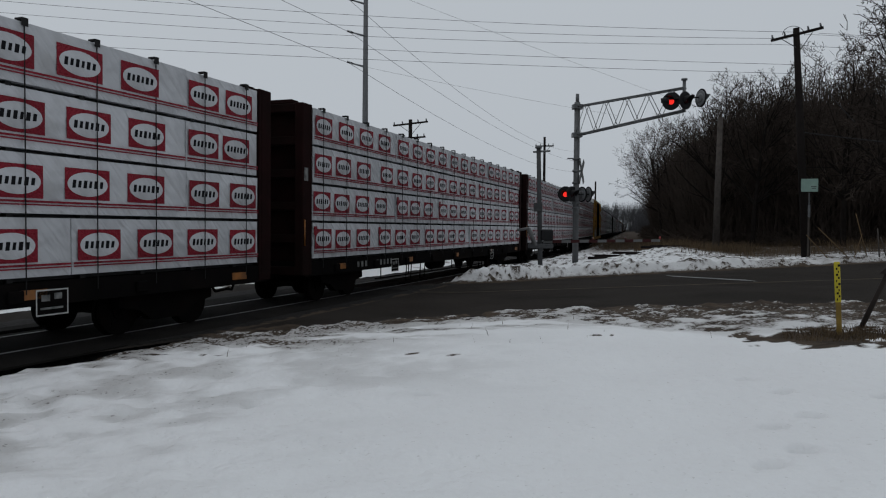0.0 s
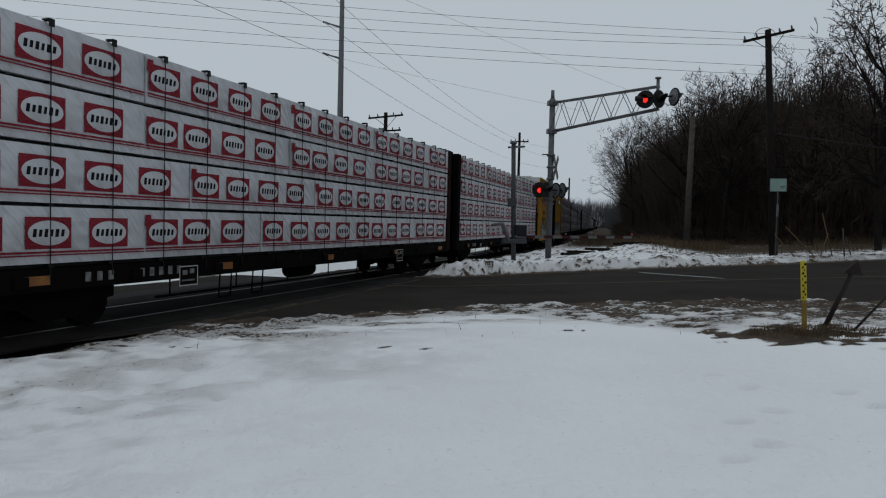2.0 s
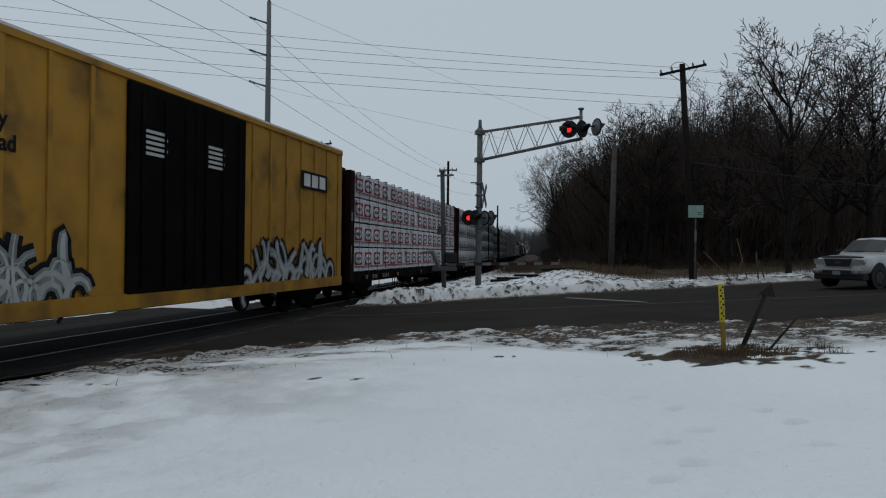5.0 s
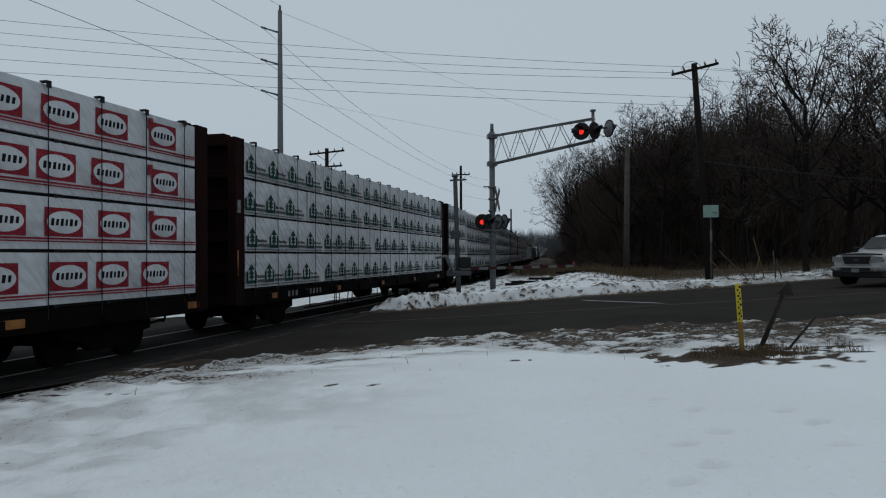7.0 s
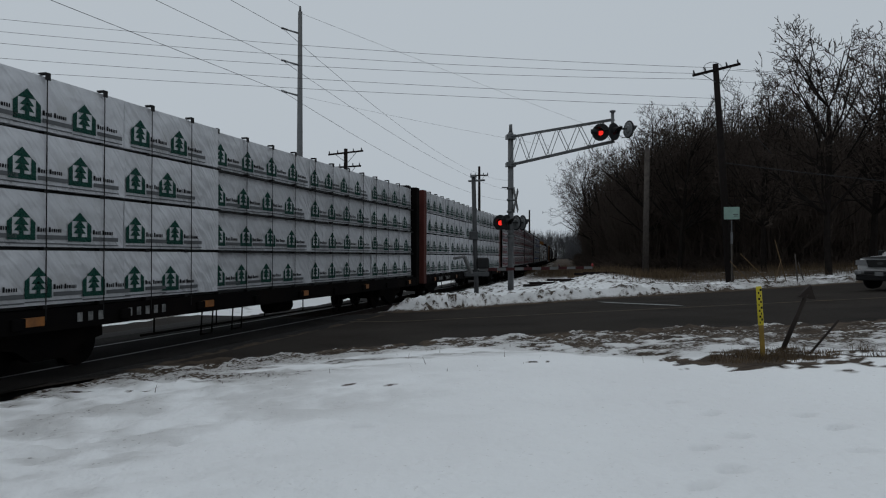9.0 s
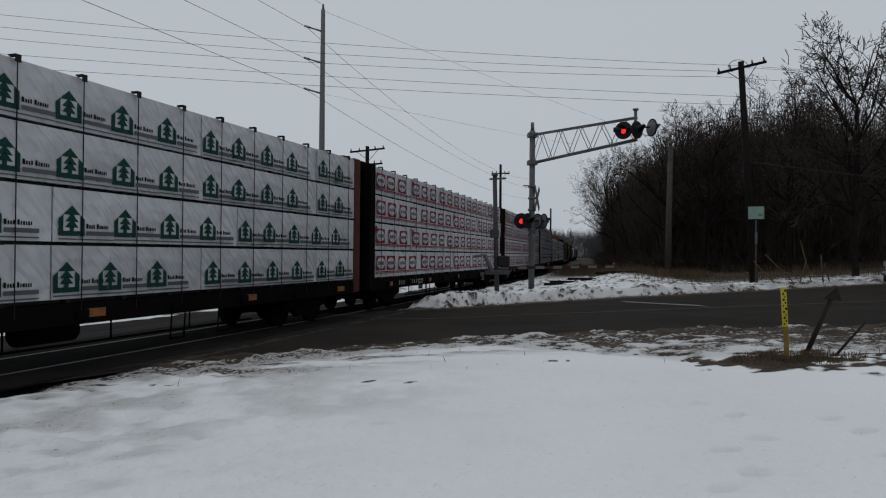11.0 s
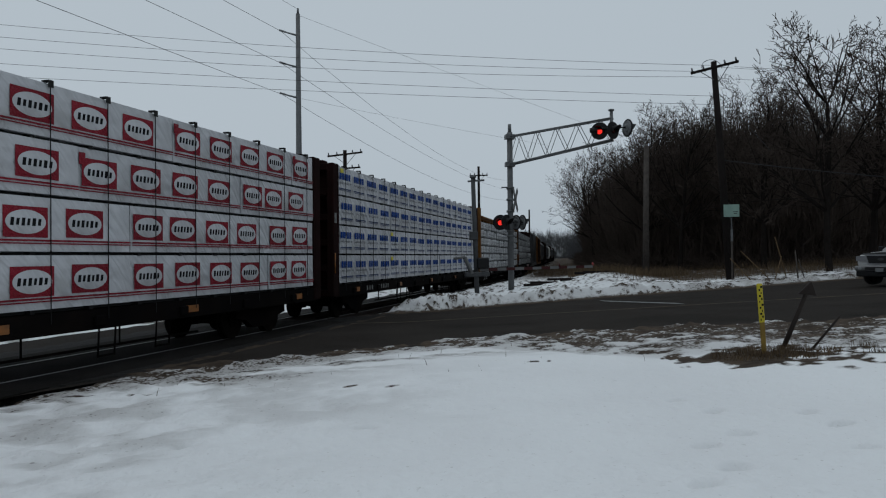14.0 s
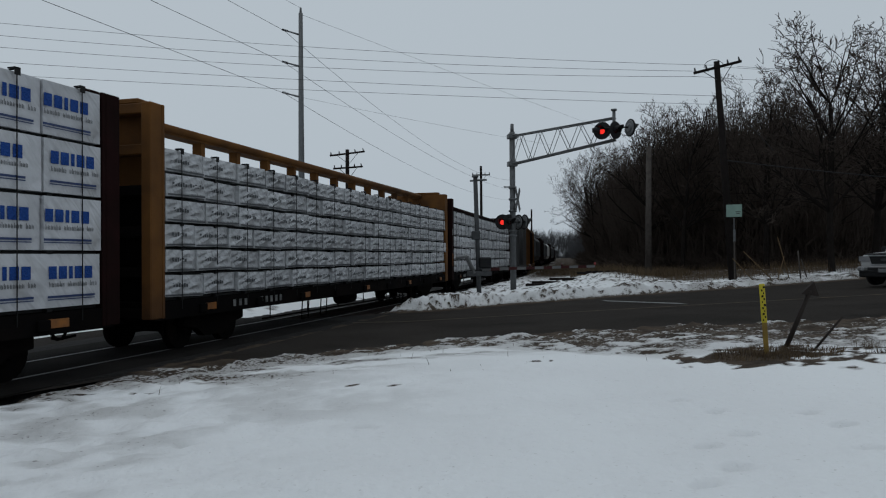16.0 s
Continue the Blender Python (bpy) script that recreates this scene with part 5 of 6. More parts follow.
def bulkhead(car, at, width, z0, z1, thick, paint):
    plate = part("bulkhead", box_mesh("bulkhead", 0, -width, z0, 0.08, width, z1, paint, bevel=0.01), None, car, at=at)
    for y in (-width, width - 0.22):
        part("corner_post", box_mesh("corner_post", 0.08, y, z0, thick, y + 0.22, z1, paint, bevel=0.02), None, plate)
    rib = box_mesh("rib", 0.08, -width + 0.22, 0, thick - 0.06, width - 0.22, 0.2, paint, bevel=0.02)
    low = rib
    # black lower ribs and an added panel: shade between cars, and grime
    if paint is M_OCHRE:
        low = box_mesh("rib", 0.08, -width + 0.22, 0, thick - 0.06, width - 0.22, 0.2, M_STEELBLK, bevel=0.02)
        part("lower_panel", box_mesh("lower_panel", 0.08, -width + 0.22, z0, 0.12, width - 0.22, z0 + (z1 - z0) * 0.58, M_STEELBLK), None, plate, "added black panel for grime and shade between cars")
    for k in range(6):
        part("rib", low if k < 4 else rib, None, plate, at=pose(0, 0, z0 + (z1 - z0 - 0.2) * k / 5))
    part("cap", box_mesh("cap", 0.0, -width + 0.35, z1, thick * 0.8, width - 0.35, z1 + 0.1, paint, bevel=0.02), None, plate)
    return plate


def centre_beam_car(b, e, style, paint, label, tiers=4, load=3.6, pack=4.9, seed=0, split=None, bulk=4.74, deck_paint=None, top_beam=False):
    """A centre-beam flat car with wrapped lumber on both sides; b and e are the load's ends along the track."""
    rnd = random.Random(seed * 7 + 3)
    length = e - b
    half = length / 2
    car = root("lumber_car", car_pose((b + e) / 2, half * 0.72), label, "rail car", "freight cars of the train")
    deck_paint = deck_paint or M_STEELBLK
    bm = bmesh.new()
    add_box(bm, -half - 0.3, -1.36, 0.93, half + 0.3, 1.36, 1.07)
    add_box(bm, -half - 0.3, -1.40, 0.72, half + 0.3, -1.30, 1.06)
    add_box(bm, -half - 0.3, 1.30, 0.72, half + 0.3, 1.40, 1.06)
    add_box(bm, -half - 0.5, -0.32, 0.62, half + 0.5, 0.32, 0.93)
    for k in range(int(length / 1.2)):
        x = -half + 0.6 + k * 1.2
        add_box(bm, x - 0.04, -1.30, 0.74, x + 0.04, 1.30, 0.93)
    part("deck", mesh_of("deck", bm, deck_paint), None, car)
    for sx in (-1, 1):
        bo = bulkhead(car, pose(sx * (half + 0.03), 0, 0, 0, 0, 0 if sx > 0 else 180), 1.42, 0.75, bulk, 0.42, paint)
        if sx < 0 and paint is M_BROWN:
            part("grab_iron", rod_mesh("grab_iron", (0.36, 1.44, 1.45), (0.36, 1.44, 2.05), 0.02, 0.02, 6, M_REFLECT), None, bo, "yellow grab iron")
            part("tack_board", box_mesh("tack_board", 0.2, 1.421, 2.95, 0.36, 1.43, 3.25, M_STENCILDIM), None, bo, "small pale tack board")
        for k, (w, z) in enumerate(((0.75, bulk - 0.55), (0.5, bulk - 1.25), (0.45, bulk - 1.6), (0.85, bulk - 2.05), (0.6, bulk - 2.25))):
            n = 8 if k == 0 else 5
            if k == 0 and seed in (2, 6):
                words("37625" if seed == 2 else "626587", 0.24, M_STENCIL, bo, pose(0.431, -0.9 if seed == 6 else -0.55, z, 90, 0, 90), "white stencilled car number")
                continue
            bmt = bmesh.new()
            for q in range(n):
                x0 = -0.5 + w * q / n
                rect(bmt, x0, z, x0 + w / n * 0.6, z + (0.15 if k == 0 else 0.06), 0, 0)
            part("stencil", mesh_of("stencil", bmt, M_STENCIL), None, bo, at=pose(0.43, 0, 0, 0, 0, 90))
    bm = bmesh.new()
    w_top = 0.2 if top_beam else 0.18
    add_box(bm, -half, -w_top, bulk - (0.2 if top_beam else 0.3), half, w_top, bulk - 0.02)
    if top_beam:
        add_rod(bm, (-half, -w_top, bulk - 0.08), (half, -w_top, bulk - 0.08), 0.09, n=10)
    for k in range(int(length / 1.5) + 1):
        x = -half + k * length / int(length / 1.5)
        add_box(bm, x - 0.08, -0.12, 1.05, x + 0.08, 0.12, bulk - (0.2 if top_beam else 0.3))
    part("centre_beam", bm, paint, car)
    running_gear(car, half - 2.2, True)
    couplers(car, half + 0.4)
    # sill fittings
    for sx in (-1, 1):
        x = sx * (half - 4.9)
        if seed in (1, 2, 3, 9):
            pl = part("data_placard", box_mesh("data_placard", x - 0.25, -1.412, 0.59, x + 0.25, -1.404, 0.93, M_STEELBLK), None, car, "black data placard with a white frame")
            bm = bmesh.new()
            ro = [bm.verts.new((x + u, -1.416, v)) for u, v in ((-0.27, 0.57), (0.27, 0.57), (0.27, 0.95), (-0.27, 0.95))]
            ri = [bm.verts.new((x + u, -1.416, v)) for u, v in ((-0.25, 0.59), (0.25, 0.59), (0.25, 0.93), (-0.25, 0.93))]
            for k in range(4):
                bm.faces.new((ro[k], ro[(k + 1) % 4], ri[(k + 1) % 4], ri[k]))
            part("placard_frame", bm, M_STENCIL, pl, "white painted frame")
            for k, (u, v, w) in enumerate(((-0.18, 0.78, 0.14), (0.03, 0.8, 0.13), (-0.2, 0.66, 0.38))):
                part("stencil", box_mesh("stencil", x + u, -1.417, v, x + u + w, -1.413, v + (0.09 if k < 2 else 0.03), M_STENCILDIM), None, pl)
    xn = -half + 2.4
    if seed == 4:
        words("21248", 0.2, M_STENCIL, car, pose(xn + 1.2, -1.406, 0.80, 90, 0, 0), "white stencilled car number")
    for k in range(9):
        if k != 3 and not (seed == 4 and k > 3):
            part("stencil", box_mesh("stencil", xn + k * 0.24 + (0.25 if k > 3 else 0), -1.408, 0.82, xn + k * 0.24 + 0.11 + (0.25 if k > 3 else 0), -1.402, 0.97, M_STENCILDIM), None, car)
    for k in range(int(length / 2.3)):
        x = -half + 1.2 + k * 2.3
        part("winch", box_mesh("winch", x - 0.12, -1.47, 0.78, x + 0.12, -1.402, 0.96, M_STEELBLK, bevel=0.015), None, car)
    for x in np.arange(-half + 1.5, half, 4.6):
        part("reflector", box_mesh("reflector", x - 0.22, -1.412, 0.82, x + 0.22, -1.404, 0.96, M_REFLECT), None, car, "amber reflective strip")
    for x in (-half + 6.0, -half + 7.2, half - 8.0, half - 6.5):
        bm = bmesh.new()
        add_rod(bm, (x, -1.33, 0.75), (x, -1.30, 0.22), 0.018, n=6)
        add_rod(bm, (x + 0.4, -1.33, 0.75), (x + 0.4, -1.30, 0.22), 0.018, n=6)
        add_rod(bm, (x, -1.30, 0.24), (x + 0.4, -1.30, 0.24), 0.018, n=6)
        part("step", bm, M_STEELBLK, car)
    bm = bmesh.new()
    add_rod(bm, (-half + 4.6, -0.9, 0.35), (half - 4.6, -0.9, 0.33), 0.025, n=6)
    for x in np.arange(-half + 5, half - 5, 2.2):
        add_rod(bm, (x, -0.9, 0.34), (x, -0.9, 0.75), 0.018, n=6)
    part("brake_rod", bm, M_STEELBLK, car)
    bm = bmesh.new()
    add_rod(bm, (-0.6, -0.75, 0.58), (0.5, -0.75, 0.58), 0.2, n=14)
    part("air_tank", bm, M_STEELBLK, car)
    # the load
    tier = load / tiers
    label_me, pitch, up = LABELS[style]
    for k in range(tiers):
        z = 1.10 + k * tier
        x = -half
        bounds = []
        first = rnd.choice((1.0, 1.0, 0.75)) * pack
        if split is not None:
            bounds = [(-half, split - 3.0 + half), (split - 3.0, 3.0), (split, pack), (split + pack, pack), (split + 2 * pack, half - split - 2 * pack)]
            x = half
        while x < half - 0.3:
            ln = min(first if not bounds else pack * rnd.choice((1.0, 1.0, 1.0, 0.75)), half - x)
            if half - x - ln < 1.2:
                ln = half - x
            bounds.append((x, ln))
            x += ln
        for x, ln in bounds:
            key = (round(ln - 0.03, 2), round(tier - (0.06 if style == "small" else 0.058), 3))
            film = M_WRAPLOOSE if style == "small" else M_WRAP
            if key not in WRAPS:
                WRAPS[key] = wrap_mesh(*key, len(WRAPS), film)
            push = rnd.uniform(-0.04, 0.06) if style == "small" else rnd.uniform(-0.025, 0.02)
            if split is not None and x + ln / 2 > split:
                push += 0.22
            pk = part("lumber_pack", WRAPS[key], None, car, at=pose(x + 0.015, -1.42 + push, z + (0.05 if style == "small" else 0.04), rnd.uniform(-0.3, 0.3), rnd.uniform(-1.4, 1.4) if style == "small" else 0, rnd.uniform(-0.15, 0.15) if style != "small" else rnd.uniform(-2.2, 2.2)))
            part("lumber_pack", WRAPS[key], None, car, at=pose(x + 0.015 + ln - 0.03, 1.42, z + 0.04, 0, 0, 180))
            if style == "small":
                bm = bmesh.new()
                rect(bm, 0.01, 0.015, ln - 0.04, 0.05, 0.0, 0)
                part("printed_stripe", mesh_of("printed_stripe", bm, M_INKGREY), None, pk, at=pose(0, -0.012, 0))
            if style == "oval":
                bm = bmesh.new()
                rect(bm, 0.01, 0.115, ln - 0.04, 0.135, 0.0, 0)
                rect(bm, 0.01, 0.155, ln - 0.04, 0.185, 0.0, 0)
                part("printed_stripe", mesh_of("printed_stripe", bm, M_INKRED), None, pk, at=pose(0, -0.012, 0))
            q = rnd.uniform(0.2, 0.55) if style == "oval" else rnd.uniform(0.0, 0.4) if style == "tree" else rnd.uniform(0.40, 0.6)
            while q < ln - (0.35 if style != "small" else 0.2):
                if style == "tree" and q > ln - 0.75:
                    break
                part("printed_label", label_me, None, pk, at=pose(max(q, 0.45) if style != "tree" else max(q, 0.26), -0.012, tier * up + rnd.uniform(-0.012, 0.012)))
                q += pitch
            if style == "blue" and rnd.random() < 0.2:
                part("paper_tag", box_mesh("paper_tag", 0.06, -0.016, tier - 0.24, 0.3, -0.011, tier - 0.11, M_TAGYEL), None, pk, "bright yellow paper tag")
            if style == "oval" and rnd.random() < 0.45:
                part("red_flap", box_mesh("red_flap", 0.0, -0.016, tier * 0.62, 0.14, -0.011, tier * 0.62 + 0.2, M_INKRED), None, pk)
    bm_b = bmesh.new()
    for k in range(tiers):
        z = 1.075 + k * tier
        for x in np.arange(-half + 0.5, half, 1.2):
            add_box(bm_b, x, -1.40, z, x + 0.09, 1.40, z + 0.055)
        add_box(bm_b, -half, -1.30, z + 0.004, half, 1.30, z + 0.05)
    part("dunnage", bm_b, M_STRAP, car, "dark dunnage strips between the tiers")
    n = int(length / 1.16)
    strap_me = STRAPS.get(load)
    if strap_me is None:
        bm = bmesh.new()
        add_box(bm, -0.0075, -1.462, 0.9, 0.0075, -1.452, 1.1 + load)
        add_box(bm, -0.010, -1.462, 1.1 + load, 0.010, -0.2, 1.112 + load)
        add_box(bm, -0.05, -1.475, 1.02 + load, 0.05, -1.463, 1.13 + load)
        add_box(bm, -0.05, -1.475, 1.113 + load, 0.05, -1.33, 1.135 + load)
        strap_me = STRAPS[load] = mesh_of("strap", bm, M_STRAP)
    for k in range(n):
        x = -half + 0.45 + k * (length - 0.9) / (n - 1)
        part("strap", strap_me, None, car, at=pose(x, 0.2 if split is not None and x > split else 0, 0))
    CARS.append((car, (b + e) / 2, half * 0.72))
    return car


STRAPS = {}
M_STENCILDIM = mat("worn_stencil_paint", (0.2, 0.2, 0.195), 0.8, scale=9, color2=(0.05, 0.05, 0.05))
M_STENCIL = mat("white_stencil_paint", (0.45, 0.45, 0.44), 0.7, scale=8)
M_REFLECT = mat("amber_reflector", (0.28, 0.10, 0.012), 0.55, scale=5, color2=(0.12, 0.045, 0.01))
M_GRAFWHITE = mat("pale_spray_paint", (0.36, 0.37, 0.36), 0.6, scale=3)
M_EMBLUE = mat("blue_emblem_paint", (0.018, 0.022, 0.13), 0.7, scale=4)
M_EMRED = mat("red_emblem_paint", (0.33, 0.035, 0.02), 0.7, scale=4)
M_ROOF = mat("pale_roof_paint", (0.6, 0.6, 0.58), 0.6, scale=2, stain=(0.35, 0.33, 0.3))
M_HOPPER = mat("dark_grey_car_paint", (0.06, 0.06, 0.062), 0.7, scale=1.0, stain=(0.05, 0.035, 0.025))


def words(text, size, material, parent, at, label=""):
    cu = bpy.data.curves.new("lettering", "FONT")
    cu.body, cu.size, cu.offset = text, size, 0.012
    tmp = new("lettering", cu)
    me = bpy.data.meshes.new_from_object(tmp.evaluated_get(bpy.context.evaluated_depsgraph_get()))
    bpy.data.objects.remove(tmp)
    me.materials.clear()
    me.materials.append(material)
    return part("lettering", me, None, parent, label, at=at)


def box_car(b, e, paint, door_paint, label, marked, top=5.0, near=True):
    length = e - b
    half = length / 2
    car = root("box_car", car_pose((b + e) / 2, half * 0.68), label, "rail car", "freight cars of the train")
    bm = bmesh.new()
    add_box(bm, -half, -1.42, 1.0, half, 1.42, top)
    body = part("body", bm, paint, car)
    end_rib = box_mesh("end_rib", 0, -1.3, 0, 0.08, 1.3, 0.24, paint, bevel=0.03)
    # low end ribs coloured black for the shade between cars, and grime
    end_rib_shade = box_mesh("end_rib", 0, -1.3, 0, 0.08, 1.3, 0.24, M_STEELBLK, bevel=0.03)
    post = box_mesh("corner_post", 0, -0.06, 1.0, 0.1, 0.06, top, paint)
    for sx in (-1, 1):
        for k in range(7):
            part("end_rib", end_rib if k > 2 else end_rib_shade, None, body, at=pose(sx * half - (0.08 if sx < 0 else 0), 0, 1.15 + k * (top - 1.6) / 6.3))
        # added black sheet: shade between the cars and grime on the end
        part("lower_panel", box_mesh("lower_panel", sx * half, -1.3, 0.8, sx * (half + 0.03), 1.3, 2.75, M_STEELBLK), None, body, "added black panel for grime and shade between cars")
        for y in (-1.36, 1.36):
            part("corner_post", post, None, body, at=pose(sx * half - (0.1 if sx < 0 else 0), y, 0))
    d0, d1 = -half + length * 0.371, -half + length * 0.625
    rib = box_mesh("side_rib", -0.05, -0.02, 1.05, 0.05, 0.02, top - 0.12, paint)
    for x in np.arange(-half + 0.75, half - 0.2, 0.98):
        if not d0 - 0.1 < x < d1 + 0.1:
            for y in (-1.44, 1.44):
                part("side_rib", rib, None, body, at=pose(x, y, 0))
    for y in (-1.44, 1.44):
        part("eave", box_mesh("eave", -half, y - 0.04, top - 0.12, half, y + 0.04, top, paint), None, car)
        part("side_sill", box_mesh("side_sill", -half, y - 0.05, 0.72, half, y + 0.02, 1.02, paint), None, car)
    bm = bmesh.new()
    add_box(bm, -half - 0.05, -1.45, top, half + 0.05, 1.45, top + 0.06)
    add_box(bm, -half - 0.05, -0.7, top + 0.06, half + 0.05, 0.7, top + 0.14)
    part("roof", bm, M_ROOF if marked else paint, car)
    for q in range(2):
        x0, x1 = d0 + (d1 - d0) * q / 2 + 0.02, d0 + (d1 - d0) * (q + 1) / 2 - 0.02
        door = part("door", box_mesh("door", x0, -1.50, 1.0, x1, -1.43, top - 0.15, door_paint, bevel=0.01), None, car, "dark plug door")
        for k in range(3):
            x = x0 + (x1 - x0) * (k + 0.5) / 3
            part("door_rod", rod_mesh("door_rod", (x, -1.53, 1.1), (x, -1.53, top - 0.3), 0.025, 0.025, 6, door_paint), None, door)
        if marked:
            for k in range(5):
                part("stencil", box_mesh("stencil", x0 + 0.5, -1.507, top - 1.5 + k * 0.11, x0 + 1.1 + 0.1 * (k % 2), -1.5025, top - 1.44 + k * 0.11, M_STENCIL), None, door)
    bm = bmesh.new()
    for k in range(5):
        add_rod(bm, (-half + 0.12, -1.5, 1.2 + 0.35 * k), (-half + 0.55, -1.5, 1.2 + 0.35 * k), 0.015, n=6)
    part("ladder", bm, paint, car)
    running_gear(car, half - 1.9, near)
    couplers(car, half)
    bm = bmesh.new()
    add_box(bm, -half - 0.4, -0.3, 0.55, half + 0.4, 0.3, 1.0)
    part("centre_sill", bm, M_STEELBLK, car)
    if marked:
        bm = bmesh.new()
        add_box(bm, -half - 0.125, -1.38, top - 0.5, -half - 0.105, 1.38, top - 0.02)
        part("end_panel", bm, M_ROOF, car, "white panel at the top of the car end")
        for q in range(9):
            part("stencil", box_mesh("stencil", -half - 0.132, 0.9 - 0.2 * q - 0.13, top - 0.36, -half - 0.127, 0.9 - 0.2 * q, top - 0.2, M_INKBLACK), None, car)
        # four arms, blue on the inner side of top and bottom, red towards the sides
        for ang, up, red in ((44, 1, 1), (44, -1, -1), (-44, 1, -1), (-44, -1, 1)):
            for sd in (-1, 1):
                bm = bmesh.new()
                add_box(bm, min(0, sd * 0.17), -0.006, min(up * 0.03, up * 0.76), max(0, sd * 0.17), 0.0, max(up * 0.03, up * 0.76))
                part("emblem_bar", bm, M_EMRED if sd == red else M_EMBLUE, car, at=pose(-half + 2.4, -1.463 - (0.007 if ang > 0 else 0.0) - (0.003 if sd == red else 0.0), 4.0) @ pose(0, 0, 0, 0, ang, 0))
        words("next\nload", 0.36, M_INKBLACK, car, pose(-half + 0.95, -1.464, 3.95, 90, 0, 0), "black painted slogan")
        words("any\nroad", 0.36, M_INKBLACK, car, pose(-half + 3.3, -1.464, 3.7, 90, 0, 0), "black painted slogan")
        for z, n, x0, dx in ((2.62, 4, 1.75, 0.36), (2.14, 6, 1.25, 0.41)):
            for q in range(n):
                part("stencil", box_mesh("stencil", -half + x0 + q * dx, -1.468, z, -half + x0 + q * dx + 0.16, -1.462, z + 0.30, M_INKBROWN), None, car)
        part("emblem_plate", box_mesh("emblem_plate", half - 3.3, -1.47, 3.72, half - 1.3, -1.463, 4.25, M_INKBLACK), None, car)
        for q in range(3):
            part("emblem_bar", box_mesh("emblem_bar", half - 3.1 + q * 0.58, -1.476, 3.8, half - 2.65 + q * 0.58, -1.4705, 4.17, M_ROOF), None, car)
        rnd = random.Random(9)
        for x0, x1 in ((-half + 1.0, -half + 5.5), (half - 6.4, half - 1.5)):
            x = x0
            while x < x1:
                w = rnd.uniform(0.45, 0.75)
                lean = rnd.uniform(-0.12, 0.12)
                letter = []
                for _ in range(3):
                    px, pz, a = x + rnd.uniform(0.0, w * 0.5), rnd.uniform(0.85, 1.3), rnd.uniform(0.6, 2.4)
                    bend, pts = rnd.uniform(-0.75, 0.75), []
                    for q in range(7):
                        pts.append((px + lean * q * 0.3, min(pz, 2.1)))
                        px, pz, a = px + 0.19 * math.cos(a), pz + 0.19 * math.sin(a), a + bend
                    letter.append((pts, rnd.uniform(0.05, 0.13)))
                for m, more, yy in ((M_INKBLACK, 0.13, -1.466), (M_GRAFGREY, 0.035, -1.472), (M_GRAFWHITE, -0.025, -1.478)):
                    bm = bmesh.new()
                    for j, (pts, wd) in enumerate(letter):
                        prev = None
                        for q, (px, pz) in enumerate(pts):
                            nx, nz = pts[min(q + 1, 6)], pts[max(q - 1, 0)]
                            dx, dz = nx[0] - nz[0], nx[1] - nz[1]
                            ln = math.hypot(dx, dz) or 1.0
                            o = (wd * (1 - 0.08 * q) + more) / ln
                            pair = [bm.verts.new((px - dz * o, yy - 0.001 * j, pz + dx * o)), bm.verts.new((px + dz * o, yy - 0.001 * j, pz - dx * o))]
                            if prev:
                                bm.faces.new((prev[0], pair[0], pair[1], prev[1]))
                            prev = pair
                    part("graffiti", bm, m, car, "black and white graffiti strokes")
                x += w * 0.85
    CARS.append((car, (b + e) / 2, half * 0.68))
    return car


def hopper_car(b, e, paint, label):
    length = e - b
    half = length / 2
    car = root("hopper_car", car_pose((b + e) / 2, half * 0.72), label, "rail car", "freight cars of the train")
    bm = bmesh.new()
    prof = ((-1.3, 1.3), (-1.5, 1.9), (-1.5, 3.9), (-1.2, 4.35), (1.2, 4.35), (1.5, 3.9), (1.5, 1.9), (1.3, 1.3))
    a = [bm.verts.new((-half + (1.2 if z < 1.8 else 0.2), y, z)) for y, z in prof]
    c = [bm.verts.new((half - (1.2 if z < 1.8 else 0.2), y, z)) for y, z in prof]
    bm.faces.new(a)
    bm.faces.new(c[::-1])
    for k in range(8):
        bm.faces.new((a[k], c[k], c[(k + 1) % 8], a[(k + 1) % 8]))
    for x in np.arange(-half + 1.0, half - 0.5, 1.3):
        add_box(bm, x - 0.05, -1.56, 1.9, x + 0.05, -1.5, 3.9)
    part("body", bm, paint, car)
    bm = bmesh.new()
    add_box(bm, -half, -1.2, 0.9, half, 1.2, 1.1)
    for k in range(3):
        x = (k - 1) * length * 0.24
        add_box(bm, x - 0.6, -0.8, 0.45, x + 0.6, 0.8, 1.3)
    part("underframe", bm, M_STEELBLK, car)
    running_gear(car, half - 1.9, False)
    couplers(car, half)
    CARS.append((car, (b + e) / 2, half * 0.72))
    return car


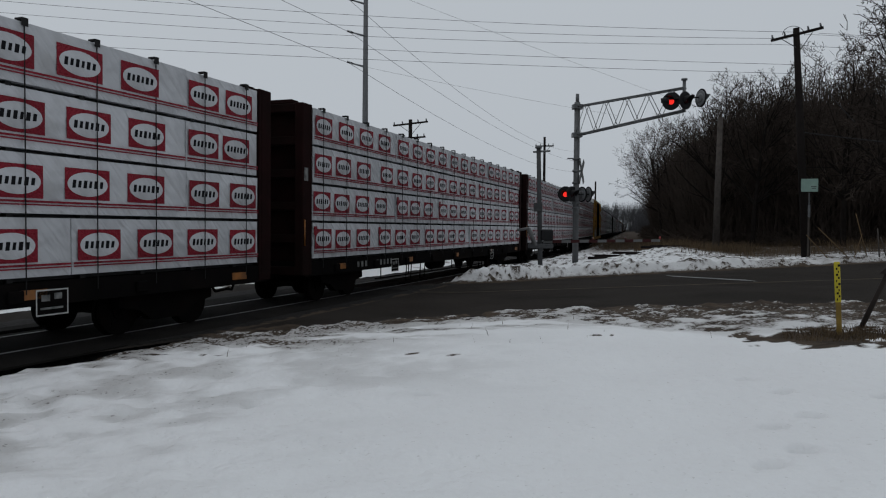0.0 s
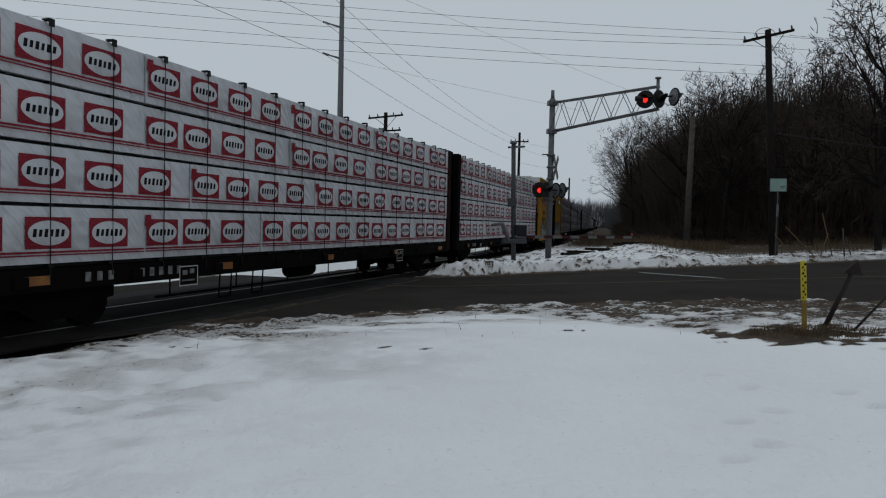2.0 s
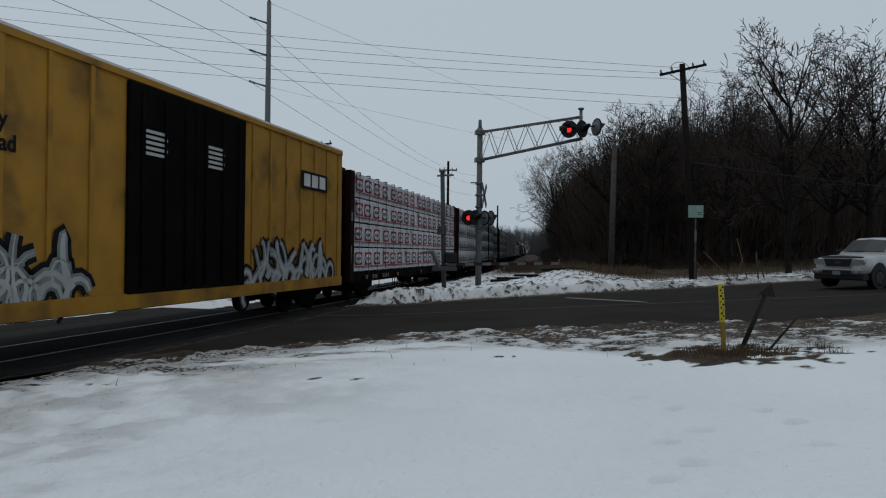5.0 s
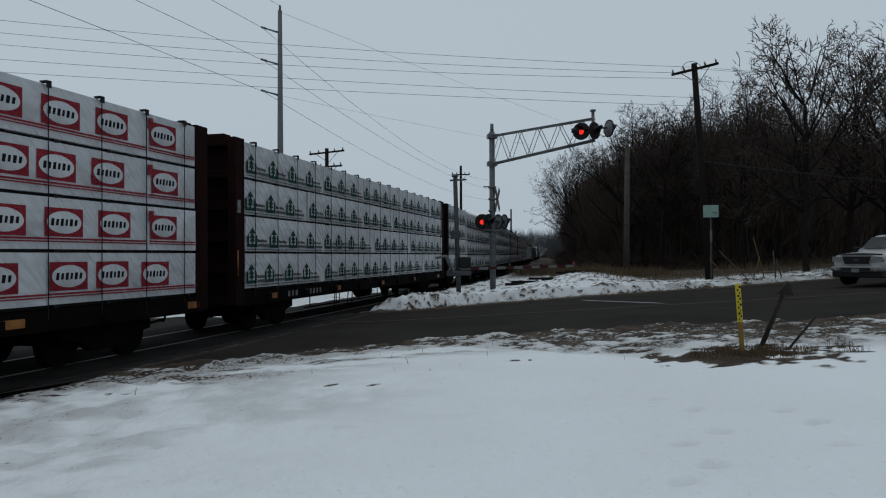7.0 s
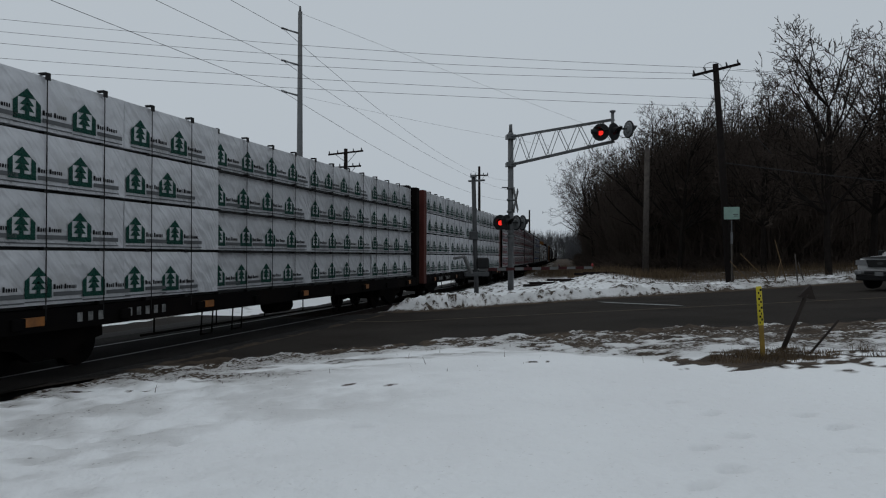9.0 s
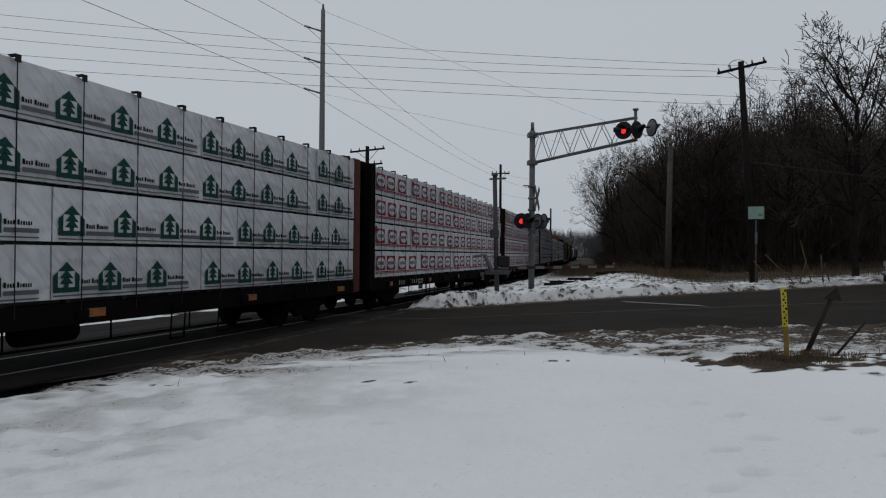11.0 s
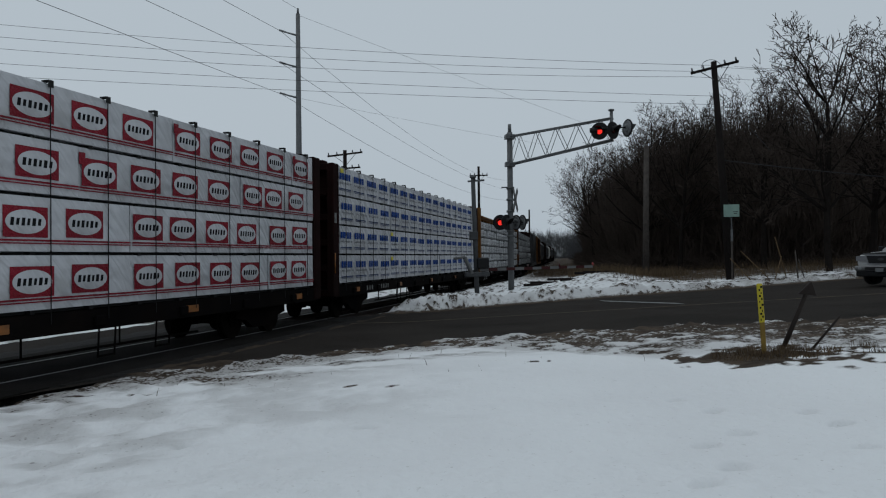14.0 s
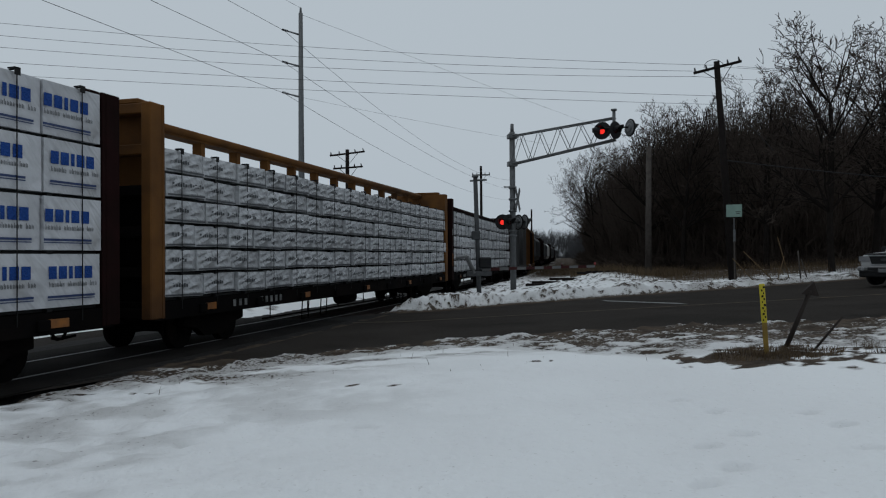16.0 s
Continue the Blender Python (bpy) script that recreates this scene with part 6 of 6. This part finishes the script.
OVAL = "flat car with white-wrapped lumber printed with red labels"
centre_beam_car(-4.3, 16.2, "oval", M_BROWN, "brown " + OVAL, seed=1)
centre_beam_car(18.35, 38.75, "oval", M_BROWN, "brown " + OVAL, seed=2)
centre_beam_car(40.9, 61.5, "oval", M_BROWN, "brown " + OVAL, seed=3)
centre_beam_car(63.4, 83.9, "oval", M_STEELBLK, "black " + OVAL, seed=4)
box_car(85.85, 103.55, M_YELLOW, M_STEELBLK, "yellow box car with black door and graffiti", True, 5.22)
centre_beam_car(105.0, 124.95, "oval", M_BROWN, "brown " + OVAL, seed=5)
centre_beam_car(127.0, 147.7, "tree", M_BROWN, "brown flat car with white-wrapped lumber printed in green", seed=6)
centre_beam_car(149.5, 170.3, "tree", M_STEELBLK, "black flat car with white-wrapped lumber printed in green", seed=7, split=-3.9)
centre_beam_car(171.9, 192.6, "tree", M_REDBROWN, "red-brown flat car with white-wrapped lumber printed in green", seed=8)
centre_beam_car(194.3, 215.1, "oval", M_STEELBLK, "black " + OVAL, seed=9)
centre_beam_car(216.7, 237.5, "oval", M_BROWN, "brown " + OVAL, seed=10)
centre_beam_car(239.3, 260.1, "blue", M_BROWN, "brown flat car with white-wrapped lumber printed in blue", seed=11)
centre_beam_car(261.8, 282.6, "small", M_OCHRE, "yellow flat car with small plain white lumber packs", tiers=6, load=2.94, pack=1.3, seed=12, bulk=4.84, top_beam=True)
centre_beam_car(284.4, 304.8, "small", M_BROWN, "brown flat car with uneven white-wrapped packs", tiers=5, load=3.05, pack=1.5, seed=13, top_beam=True)
box_car(306.8, 322.4, M_HOPPER, M_HOPPER, "plain black steel box car", False, 4.75, False)
box_car(324.2, 340.4, M_OCHRE, M_BROWN, "dull brown-yellow box car", False, 4.75, False)
s_next = 342.4
for k in range(10):
    if k % 3 == 1:
        box_car(s_next, s_next + 16.0, M_BROWN, M_BROWN, "dark brown box car", False, 4.6, False)
    else:
        hopper_car(s_next, s_next + 16.0, M_ROOF if k == 3 else M_HOPPER, "pale grey covered hopper car" if k == 3 else "dark grey covered hopper car")
    s_next += 18.2


def motions():
    """The train rolls past at a steady speed and its wheels turn."""
    for car, s0, half in CARS:
        walk(car, [(t, car_pose(s0 - SPEED * t, half)) for t in CAR_TIMES])
    turn = math.degrees(SPEED / FPS / 0.42)
    for w in WHEELS:
        x, y, z = w.matrix_basis.translation
        walk(w, [(k / FPS, pose(x, y, z) @ pose(0, 0, 0, 0, -turn * k, 0)) for k in range(0, 481)])


motions()
